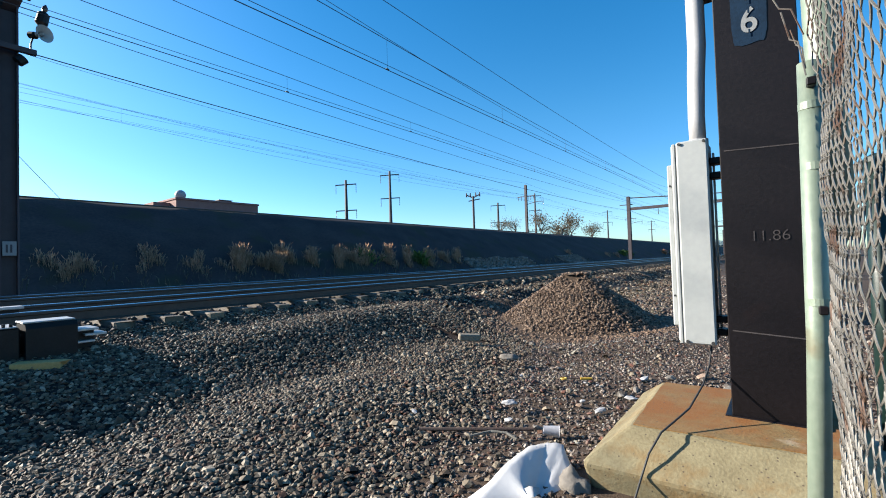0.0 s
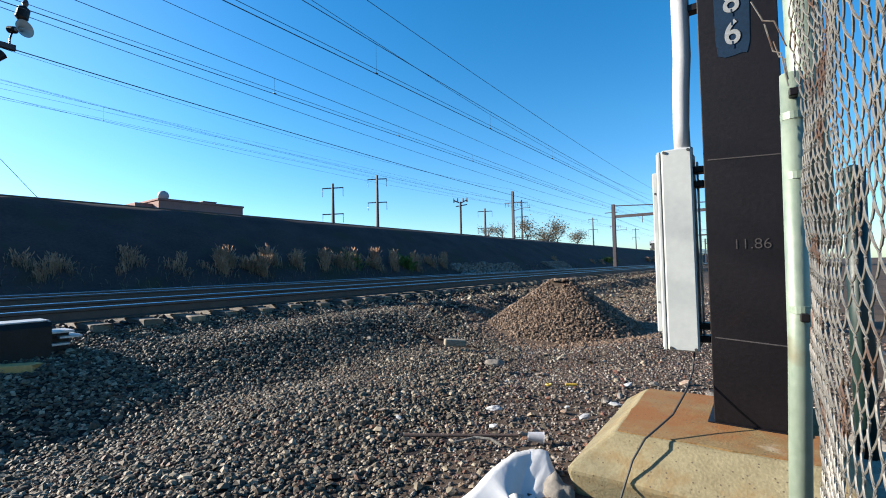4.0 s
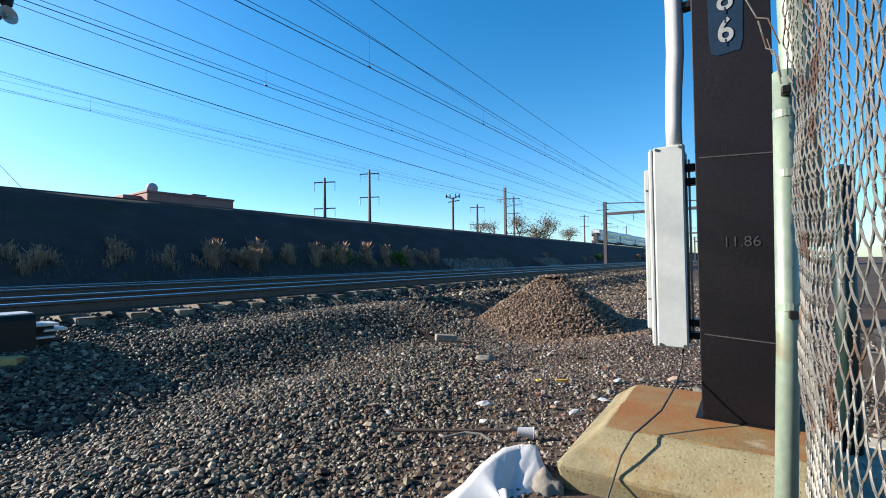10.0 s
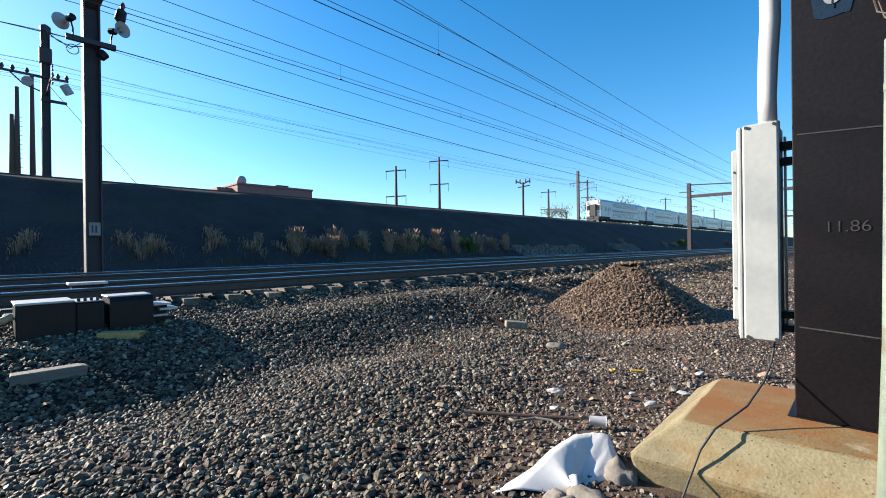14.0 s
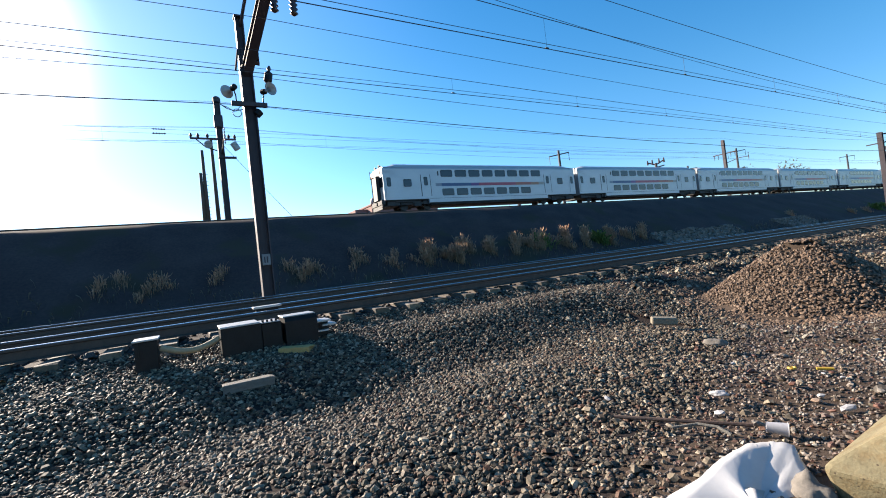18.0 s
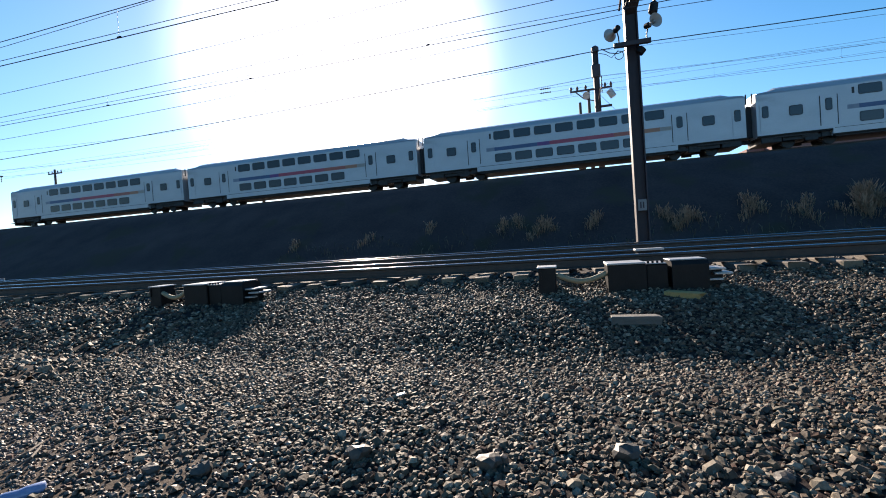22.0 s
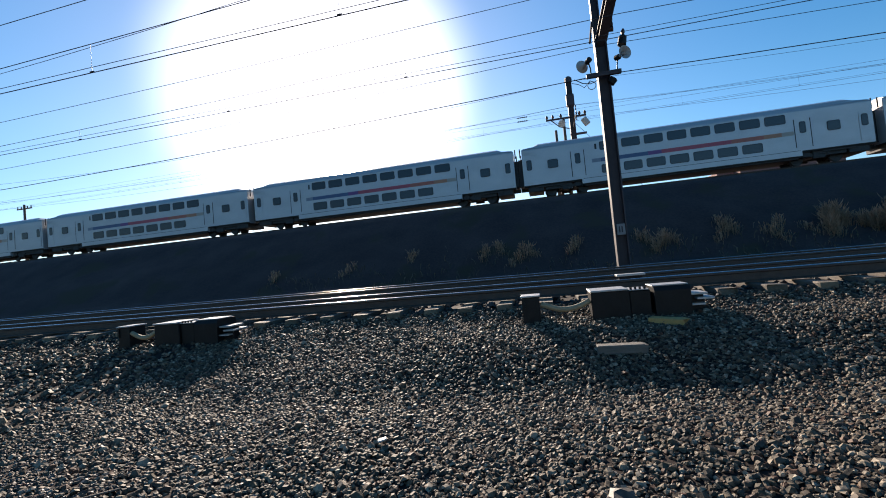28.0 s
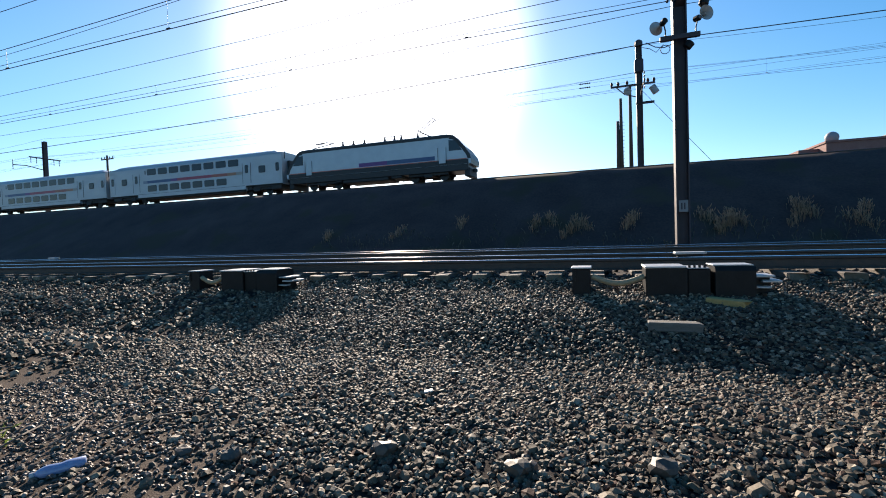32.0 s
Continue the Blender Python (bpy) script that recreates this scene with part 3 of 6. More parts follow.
for sx, sy, ss in ((-1.68, -2.24, 0.075), (-2.19, -0.13, 0.1), (-1.93, -1.47, 0.09), (-1.62, -2.5, 0.06), (-1.94, -0.78, 0.085), (-1.45, 0.1, 0.05), (-1.5, -0.6, 0.06), (-2.05, 0.5, 0.06), (-0.3, 3.9, 0.09), (-0.55, 3.7, 0.07), (-0.2, 3.6, 0.06), (-0.95, 3.75, 0.06), (-2.72, 5.7, 0.07)):
    loose_stone(sx, sy, 0.7 * ss)

# ---- tracks ----
RAIL_OUT = [(-0.075, 0), (0.075, 0), (0.075, 0.012), (0.012, 0.03), (0.012, 0.12), (0.036, 0.133), (0.036, 0.156), (0.031, 0.164), (0.02, 0.17), (0.0, 0.172), (-0.02, 0.17), (-0.031, 0.164), (-0.036, 0.156), (-0.036, 0.133), (-0.012, 0.12), (-0.012, 0.03), (-0.075, 0.012)]


def rail_mesh(y0, y1):
    bm = prism(bmesh.new(), RAIL_OUT, y0, y1)
    for f in bm.faces:
        if f.calc_center_median().z > 0.158 and f.normal.z > 0.8:
            f.material_index = 1
    return bm


def tie_mesh(k):
    bm = bmesh.new()
    add_box(bm, (-1.3, -0.11, -0.17), (1.3, 0.11, 0.0), 0.012)
    r = random.Random(k)
    for v in bm.verts:
        v.co += Vector((r.uniform(-0.03, 0.03), r.uniform(-0.012, 0.012), r.uniform(-0.008, 0.008)))
    for f in bm.faces:
        if abs(f.normal.x) > 0.7:
            f.material_index = 1
    me = bpy.data.meshes.new("tie")
    bm.to_mesh(me)
    bm.free()
    me.materials.append(TIEWOOD)
    me.materials.append(TIEEND)
    return me


TIES = [tie_mesh(k) for k in range(8)]


def track(x, ztop, y0, y1, first, count, spacing, label):
    t = thing("railway_track", label, "railway track", "railway tracks", pose(x, 0, ztop))
    for s in (-0.7525, 0.7525):
        ob = part("rail", rail_mesh(y0, y1), [RAILSIDE, RAILTOP], t, "worn steel rail with a bright head")
        ob.location = (s, 0, -0.172)
    for k in range(count):
        ob = new("tie", TIES[random.randrange(8)])
        ob.parent = t
        ob.location = (random.uniform(-0.05, 0.05), first + k * spacing + random.uniform(-0.02, 0.02), -0.185 + random.uniform(-0.008, 0.008))
        ob.rotation_euler = (0, 0, radians(random.uniform(-1, 1)))
    return t


track(-7.57, 0.745, -500, 1500, -34, 290, 0.56, "near railway track on dark ties")
track(-11.9, 0.745, -500, 1500, -30, 150, 0.56, "second railway track beyond the near one")
track(-39.55, 6.3, -600, 1500, -44, 80, 0.6, "railway track on top of the embankment")

# ---- things beside the near track ----


def switch_machine(y, label):
    """A low iron motor box with pale lids, and its side steps."""
    t = thing("switch_machine", label, "switch machine", "switch machines", pose(-5.85, y, 0))
    t.scale = (1, 0.87, 0.96)
    part("motor_case", boxes(((-0.28, -0.1, 0.1), (0.16, 0.42, 0.71)), bevel=0.012), MACHINE, t)
    part("motor_lid", boxes(((-0.3, -0.11, 0.705), (0.18, 0.4, 0.728)), bevel=0.006), MACHTOP, t, "pale metal lid")
    part("middle_case", boxes(((-0.26, 0.42, 0.1), (0.12, 0.7, 0.69)), bevel=0.012), MACHINE, t)
    mid = part("middle_lid", boxes(((-0.27, 0.41, 0.692), (0.13, 0.68, 0.705)), bevel=0.004), MACHTOP, t, "pale metal lid")
    for k in range(4):
        ob = part("bolt", rod([(0.1, 0.45 + k * 0.06, 0.7), (0.1, 0.45 + k * 0.06, 0.735)], 0.016, 6), MACHINE, mid)
    bm = bmesh.new()
    prism(bm, [(-0.28, 0.1), (0.16, 0.1), (0.16, 0.67), (0.13, 0.72), (-0.24, 0.72), (-0.28, 0.66)], 0.74, 1.2)
    part("gear_case", bm, MACHINE, t)
    part("gear_lid", boxes(((-0.22, 0.72, 0.722), (0.11, 1.19, 0.738)), bevel=0.005), MACHTOP, t, "pale metal lid")
    for z, y0, y1 in ((0.61, 1.21, 1.42), (0.55, 1.28, 1.5), (0.48, 1.14, 1.38)):
        part("side_step", boxes(((-0.2, y0, z - 0.025), (0.12, y1, z)), bevel=0.004), MACHTOP, t, "pale flat side plate")
    part("step_web", boxes(((-0.12, 1.2, 0.1), (0.02, 1.4, 0.585)), bevel=0.01), MACHINE, t)
    for yy in (0.02, 0.95):
        part("base_tie", boxes(((-1.0, yy, 0.02), (0.25, yy + 0.2, 0.22)), bevel=0.015), TIEWOOD, t, "heavy timber under the case")
    part("throw_rod", rod([(-0.3, 0.55, 0.52), (-2.3, 0.55, 0.54)], 0.022), MACHINE, t)
    return t


def relay_box(y, label):
    t = thing("relay_box", label, "electrical box", "relay boxes", pose(-5.85, y, 0))
    part("case", boxes(((-0.16, 0, 0.1), (0.14, 0.22, 0.675)), bevel=0.01), MACHINE, t)
    part("lid", boxes(((-0.18, -0.015, 0.675), (0.16, 0.235, 0.695)), bevel=0.006), MACHTOP, t, "pale metal lid")
    part("hasp", boxes(((0.14, 0.01, 0.52), (0.155, 0.04, 0.66))), MACHINE, t)


switch_machine(0.237, "black iron switch machine with pale lids beside the rail")
switch_machine(-6.27, "black iron switch machine with pale lids beside the rail")
relay_box(-0.7, "small black relay box with a pale lid")
relay_box(-7.07, "small black relay box with a pale lid")
for yy, span in ((-0.46, 0.6), (-6.84, 0.48)):
    pts = [(-5.75, yy + span * k / 10, 0.58 - 0.09 * math.sin(math.pi * k / 10)) for k in range(11)]
    tagged(part("hose", rod(pts, 0.035, 10), HOSE, smooth=True), "yellowed cable hose sagging between two boxes", "hose", "cable hoses")


def plank(x, y, z, size, turn, m, label, tilt=0):
    bm = bmesh.new()
    lx, ly, lz = (s / 2 for s in size)
    add_box(bm, (-lx, -ly, 0), (lx, ly, 2 * lz), 0.008)
    for v in bm.verts:
        if v.co.y > 0:
            v.co.y += random.uniform(-0.03, 0.03)
        v.co.z += 0.006 * math.sin(9 * v.co.y)
    ob = part("plank", bm, m)
    ob.matrix_world = pose(x, y, z, tilt, 0, turn)
    tagged(ob, label, "plank", "loose timbers")


plank(-5.4, 0.92, height(-5.4, 0.92) - 0.01, (0.15, 0.38, 0.07), -30, LUMBER, "short broken offcut of pale yellow lumber", -4)
plank(-4.76, 0.3, height(-4.76, 0.3) - 0.01, (0.14, 0.46, 0.09), -3, GREYLUMBER, "weathered grey block of squared timber", -1)
part_block = thing("gauge_plate", "pale flat metal plate fixed between the rails", "metal plate", at=pose(-7.5, 0.95, 0.75))
part("plate", boxes(((-0.12, -0.22, 0), (0.12, 0.2, 0.035)), bevel=0.006), MACHTOP, part_block)
part("plate_foot", boxes(((-0.08, -0.18, -0.2), (0.08, 0.16, 0.0)), bevel=0.006), MACHINE, part_block)
ob = thing("rail_joint_box", "small pale box fixed beside the far rails", "electrical box", at=pose(-13.4, -24, 0.5))
part("case", boxes(((-0.1, -0.25, 0), (0.1, 0.25, 0.3)), bevel=0.02), MACHTOP, ob)

# ---- the footing, the near column and what hangs on it ----
CX0, CX1, CY0, CY1, FZ = -0.085, 0.262, 2.66, 3.02, 0.32


def footing():
    t = thing("concrete_footing", "rust-stained concrete footing with sloped shoulders", "concrete footing")
    bm = bmesh.new()
    top = [(-0.49, 2.26), (0.38, 2.3), (0.38, 3.22), (-0.51, 3.17)]
    low = [(-0.67, 2.06), (0.5, 2.09), (0.5, 3.4), (-0.69, 3.36)]
    base = [(-0.6, 2.12), (0.45, 2.15), (0.45, 3.38), (-0.58, 3.36)]
    rings = [[bm.verts.new((x, y, z)) for x, y in ring] for ring, z in ((base, -0.1), (low, 0.17), (top, FZ))]
    for a, b in zip(rings, rings[1:]):
        for i in range(4):
            bm.faces.new((a[i], a[(i + 1) % 4], b[(i + 1) % 4], b[i]))
    bm.faces.new(rings[-1])
    bmesh.ops.recalc_face_normals(bm, faces=bm.faces)
    bmesh.ops.bevel(bm, geom=list(bm.edges), offset=0.018, segments=2, affect="EDGES", profile=0.6)
    for e in range(2):
        bmesh.ops.subdivide_edges(bm, edges=list(bm.edges), cuts=1, use_grid_fill=True)
    for v in bm.verts:
        v.co += 0.008 * noise.noise_vector(v.co * 6)
    part("block", bm, CONCRETE, t)
    bm = bmesh.new()
    ring = [(-0.482, 2.272), (0.365, 2.312), (0.365, 3.205), (-0.5, 3.158)]
    pts = [Vector((*ring[i], 0)).lerp(Vector((*ring[(i + 1) % 4], 0)), k / 12) for i in range(4) for k in range(12)]
    low = [bm.verts.new((p.x + 0.012 * noise.noise(p * 9), p.y + 0.012 * noise.noise(p * 9 + Vector((5, 5, 5))), FZ - 0.004)) for p in pts]
    top = [bm.verts.new((v.co.x, v.co.y, FZ + 0.006)) for v in low]
    bm.faces.new(top)
    for i in range(len(low)):
        bm.faces.new((low[i], low[(i + 1) % len(low)], top[(i + 1) % len(low)], top[i]))
    part("top_crust", bm, RUSTTOP, t, "crust stained orange by rust")
    return t


footing()


def text_mesh(words, size, depth, m, parent, name, where, turn, bold=0.012):
    cu = bpy.data.curves.new(name, "FONT")
    cu.body, cu.size, cu.extrude, cu.align_x, cu.align_y, cu.offset = words, size, depth, "CENTER", "CENTER", bold * size
    tmp = bpy.data.objects.new(name, cu)
    scene.collection.objects.link(tmp)
    me = bpy.data.meshes.new_from_object(tmp.evaluated_get(bpy.context.evaluated_depsgraph_get()))
    bpy.data.objects.remove(tmp)
    me.materials.clear()
    me.materials.append(m)
    ob = new(name, me)
    ob.parent = parent
    ob.matrix_local = pose(*where, *turn)
    return ob


def steel_column():
    """A rolled H column whose flange faces the camera's side, with stencilled figures."""
    t = thing("steel_column", "dark brown steel column with stencilled white figures", "steel column")
    H = 10.3
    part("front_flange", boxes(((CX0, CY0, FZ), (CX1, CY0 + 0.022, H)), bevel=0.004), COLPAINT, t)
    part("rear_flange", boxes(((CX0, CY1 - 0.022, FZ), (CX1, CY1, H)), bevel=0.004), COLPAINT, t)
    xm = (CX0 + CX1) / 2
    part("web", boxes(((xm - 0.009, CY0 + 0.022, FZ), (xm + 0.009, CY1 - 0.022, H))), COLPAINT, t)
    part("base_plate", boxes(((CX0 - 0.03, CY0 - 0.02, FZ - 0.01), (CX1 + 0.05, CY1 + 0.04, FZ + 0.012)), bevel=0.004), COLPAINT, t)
    for z in (1.7, 0.76):
        part("chalk_line", boxes(((CX0 + 0.02, CY0 - 0.0025, z), (CX1, CY0 - 0.0005, z + 0.006)), m=Matrix.Translation((0, 0, z)) @ pose(0, 0, 0, 0, 3 if z > 1 else 4) @ Matrix.Translation((0, 0, -z))), CHALK, t)
    bm = bmesh.new()
    ring = []
    for k in range(40):
        a = 2 * math.pi * k / 40
        r = 1 + 0.02 * math.sin(5 * a) + 0.015 * math.sin(11 * a + 1)
        ring.append(bm.verts.new((0.07 + 0.078 * r * math.copysign(abs(math.cos(a)) ** 0.4, math.cos(a)), CY0 - 0.003, 2.52 + 0.29 * r * math.copysign(abs(math.sin(a)) ** 0.4, math.sin(a)))))
    bm.faces.new(ring)
    patch = part("sprayed_patch", bm, BLUEPATCH, t, "faded blue sprayed patch")
    for w, z in (("6", 2.35), ("8", 2.52)):
        fig = text_mesh(w, 0.18, 0.001, STENCIL, patch, "stencilled_figure", (0.07, CY0 - 0.006, z), (90, 0, 0))
        fig.scale = (0.86, 1, 1)
        for dz in (-0.06, 0.06):
            part("stencil_gap", boxes(((0.067, CY0 - 0.0085, z + dz - 0.018), (0.073, CY0 - 0.0075, z + dz + 0.018))), BLUEPATCH, patch)
    text_mesh("11.86", 0.075, 0.0005, CHALK, t, "chalked_figures", (0.112, CY0 - 0.003, 1.25), (90, 0, 0), -0.012)
    return t


steel_column()


def meter_box():
    t = thing("junction_box", "tall white enamelled junction box on the column's side", "electrical box")
    part("case", boxes(((-0.3, 2.62, 0.75), (-0.13, 2.82, 1.84)), bevel=0.006), BOXWHITE, t)
    part("cover", boxes(((-0.272, 2.598, 0.742), (-0.124, 2.62, 1.85)), bevel=0.008), BOXWHITE, t, "white cover plate with folded edges")
    part("cover_lip", boxes(((-0.292, 2.605, 0.742), (-0.277, 2.625, 1.845)), bevel=0.003), BOXWHITE, t)
    side = part("side_panel", boxes(((-0.33, 2.66, 0.83), (-0.302, 2.84, 1.74)), bevel=0.006), BOXWHITE, t)
    for x, z in ((-0.255, 1.835), (-0.14, 1.835), (-0.255, 0.757), (-0.14, 0.757)):
        part("screw", rod([(x, 2.6, z), (x, 2.59, z)], 0.008, 8), BLACKTRIM, t)
    for z in (1.62, 1.0):
        part("side_screw", rod([(-0.316, 2.662, z), (-0.316, 2.652, z)], 0.006, 8), BLACKTRIM, side)
    for z in (1.74, 1.66, 0.87, 0.8):
        part("bracket", boxes(((-0.13, 2.7, z - 0.018), (CX0 + 0.004, 2.78, z + 0.018)), bevel=0.004), COLPAINT, t, "dark steel bracket")
    part("hinge_bar", boxes(((-0.125, 2.79, 0.8), (-0.116, 2.83, 1.8))), MACHTOP, t)
    flush = Matrix.Translation((-0.008, 0.04, -0.057)) @ Matrix.Diagonal((1.03, 1.0, 0.998, 1.0))
    for ob in (*t.children, *side.children):
        ob.data.transform(flush)
    c = thing("conduit", "fat white plastic conduit rising from a box", "conduit")
    pts = [(-0.18, 2.72, 1.84), (-0.182, 2.72, 2.0), (-0.176, 2.72, 2.2), (-0.165, 2.72, 2.4), (-0.165, 2.72, 2.7), (-0.175, 2.73, 3.2), (-0.18, 2.74, 5.5), (-0.18, 2.74, 8.2)]
    part("pipe", rod(pts, [0.041, 0.041, 0.043, 0.045, 0.045, 0.043, 0.043, 0.043], 16), PVC, c, smooth=True)
    part("collar", rod([(-0.18, 2.72, 1.835), (-0.18, 2.72, 1.87)], 0.05, 16), PVC, c)
    for z in (2.66, 4.6, 6.6):
        part("clamp", boxes(((-0.13, 2.7, z - 0.02), (CX0 + 0.005, 2.76, z + 0.02)), bevel=0.003), COLPAINT, c, "dark steel clamp")
    for ob in c.children:
        ob.data.transform(flush)
    pts = [(-0.17, 2.74, 0.73), (-0.17, 2.7, 0.66), (-0.175, 2.64, 0.58), (-0.195, 2.55, 0.5), (-0.24, 2.4, 0.41), (-0.29, 2.28, 0.37), (-0.33, 2.19, 0.34), (-0.37, 2.11, 0.26), (-0.4, 2.04, 0.14), (-0.42, 1.98, 0.05), (-0.5, 1.9, 0.02)]
    fine = []
    for k in range(len(pts) - 1):
        for s in (0, 0.5):
            fine.append(Vector(pts[k]).lerp(Vector(pts[k + 1]), s))
    fine.append(Vector(pts[-1]))
    tagged(part("cable", rod(fine, 0.0048, 8), CABLE, smooth=True), "thin black cable hanging over the footing", "cable")


meter_box()


# ---- chain-link fence ----
def fence_line(s):
    """A point s metres along the fence from its end post towards the camera's side."""
    y = 1.58 - s
    x = lerp(y, [-1.6, -0.6, 0.2, 0.8, 1.58], [0.92, 0.66, 0.44, 0.318, 0.258])
    return x, y


def wire_tube(pts, r, sides=5):
    return rod(pts, r, sides)


def chain_link():
    t = thing("chain_link_fence", "rusty chain-link fence torn loose from its pale green post", "fence")
    px, py = 0.243, 1.62
    post = part("end_post", rod([(px - 0.045, py, -0.05), (px - 0.012, py, 0.9), (px, py, 1.73)], 0.029, 20), POSTGREEN, t, smooth=True)
    part("upper_post", rod([(px + 0.055, py + 0.1, 1.2), (px + 0.04, py + 0.08, 1.7), (px + 0.03, py + 0.06, 3.0)], 0.046, 20), POSTGREEN, t, "weathered upper pipe sleeve", smooth=True)
    for z in (0.42, 1.02, 1.42, 1.6):
        xb = px - 0.03 * max(0.0, (1.2 - z) / 0.8)
        part("tension_band", rod([(xb, py, z - 0.011), (xb, py, z + 0.011)], 0.0318, 20), POSTGREEN, post)
    for z in (1.0, 1.66):
        part("band_bolt", boxes(((px - 0.01, py - 0.06, z - 0.012), (px + 0.012, py - 0.02, z + 0.012)), bevel=0.003), COLPAINT, post, "rusty bolt")
    gap, rise = 0.028, 0.05
    for k in range(60):
        s = 0.012 + k * gap - 0.01 * min(k, 22)
        pts = []
        flip = 1 if k % 2 else -1
        for q in range(217):
            z = 0.05 + q * rise / 4
            swing = 1.03 * math.asin(0.985 * math.sin(math.pi * z / rise)) / 1.4
            ss = max(0.0, s + flip * swing * (gap / 2 + 0.0015) + 0.006 * math.sin(3 * z + k))
            curl = max(0.0, 0.16 - ss) * max(0.0, z - 1.55)
            x, y = fence_line(ss)
            wob = 0.014 * math.sin(4 * z + 5 * ss) * min(1, 4 * ss) + 0.006 * math.sin(13 * z - 9 * ss)
            twist = 0.0022 * flip * math.cos(math.pi * z / rise)
            pts.append((x + wob + twist - 0.2 * curl, y + 0.006 * math.sin(11 * z + 7 * ss) - 0.05 * curl, z + 0.014 * math.sin(7 * ss + 2 * z)))
        part("wire", wire_tube(pts, 0.0025), WIREGALV, t)
    for k, (z, out, up) in enumerate(((2.0, -0.075, 0.03), (1.96, -0.05, 0.06), (1.8, -0.09, 0.16), (1.7, -0.04, 0.12), (2.06, -0.06, -0.03), (1.68, -0.06, 0.2))):
        pts = [(px - 0.01, py - 0.05, z), (px + 0.4 * out, py - 0.06, z + 0.5 * up), (px + 0.7 * out, py - 0.05, z + 0.5 * up + 0.015), (px + out, py - 0.06, z + up)]
        part("loose_wire", wire_tube(pts, 0.0022), WIREGALV, t, "bent loose end of wire")
    return t


chain_link()
gp = thing("green_post", "dark green steel post behind a fence", "post", at=pose(0.6, 3.4, 0))
part("shaft", rod([(0, 0, 0), (0, 0, 1.66)], 0.055, 16), DARKGREEN, gp, smooth=True)
part("cap", rod([(0, 0, 1.66), (0, 0, 1.69), (0, 0, 1.71)], [0.06, 0.05, 0.015], 16), DARKGREEN, gp)
# made-up black body, added where dark asphalt lies in shadow behind the fence
gp2 = thing("rubbish_bin", "black rounded body added for the dark shade behind the fence", "bin", at=pose(1.25, 4.75, 0))
part("bin_body", rod([(0, 0, 0.01), (0, 0, 0.02), (0, 0, 0.5), (0, 0, 0.55)], [0.2, 0.25, 0.3, 0.3], 24), BLACKTRIM, gp2, smooth=True)
part("lid", rod([(0, 0, 0.55), (0, 0, 0.58), (0, 0, 0.63), (0, 0, 0.65)], [0.32, 0.32, 0.22, 0.05], 24), BLACKTRIM, gp2, smooth=True)
for s2 in (-1, 1):
    part("handle", rod([(s2 * 0.3, -0.08, 0.42), (s2 * 0.35, -0.06, 0.42), (s2 * 0.35, 0.06, 0.42), (s2 * 0.3, 0.08, 0.42)], 0.012, 6), BLACKTRIM, gp2)

# ---- litter ----


def blob(name, label, category, dims, m, where, seed, turn=0, subdiv=4, rough=0.25, sharp=6.0, flat_base=True):
    bm = bmesh.new()
    bmesh.ops.create_icosphere(bm, subdivisions=subdiv, radius=1)
    off = Vector((seed * 3.1, seed * 1.7, seed))
    for v in bm.verts:
        d = v.co.normalized()
        n = noise.noise(d * 1.6 + off) + 0.5 * noise.noise(d * sharp + off)
        v.co = d * (1 + rough * n)
        v.co = Vector([c * s for c, s in zip(v.co, dims)])
        if flat_base and v.co.z < -0.15 * dims[2]:
            v.co.z = -0.15 * dims[2]
    ob = part(name, bm, m, None, "", True)
    ob.matrix_world = pose(*where, 0, 0, turn)
    return tagged(ob, label, category) if category else ob



def slumped_sheet():
    """A plastic sheet that stands up in a curved ridge and falls to the ground on both sides."""
    rim = [(-1.05, 1.64, 0.03), (-1.03, 1.76, 0.085), (-1.0, 1.92, 0.145), (-0.96, 2.07, 0.175), (-0.9, 2.17, 0.175), (-0.82, 2.2, 0.165), (-0.75, 2.12, 0.09), (-0.7, 2.03, 0.02)]
    bm = bmesh.new()
    rows = []
    n = 8
    for i in range((len(rim) - 1) * n + 1):
        q = min(i // n, len(rim) - 2)
        p = Vector(rim[q]).lerp(Vector(rim[q + 1]), i / n - q)
        away = Vector((p.x + 0.83, p.y - 1.8, 0)).normalized()
        row = []
        for k in range(15):
            f = k / 14
            if f < 0.36:
                g = f / 0.36
                v = p + away * 0.1 * (1 - g) ** 1.3
                v.z = p.z * g ** 0.8
            else:
                g = (f - 0.36) / 0.64
                v = p - away * 0.34 * g
                v.z = 0.012 + (p.z - 0.012) * (1 - g) ** 1.1
            crease = noise.noise(Vector((v.x * 9, v.y * 9, 3.0))) * 0.014 + abs(noise.noise(Vector((v.x * 17, v.y * 17, 8.0)))) * 0.012
            v.z = max(0.004, v.z + crease * min(1, 8 * v.z))
            row.append(bm.verts.new(v))
        rows.append(row)
    for a, b in zip(rows, rows[1:]):
        for k in range(14):
            bm.faces.new((a[k], b[k], b[k + 1], a[k + 1]))
    bmesh.ops.recalc_face_normals(bm, faces=bm.faces)
    bmesh.ops.solidify(bm, geom=bm.faces[:], thickness=0.003)
    return tagged(part("plastic_sheet", bm, PLASTIC, None, "", True), "crumpled white plastic sheet slumped on the gravel", "plastic sheet")


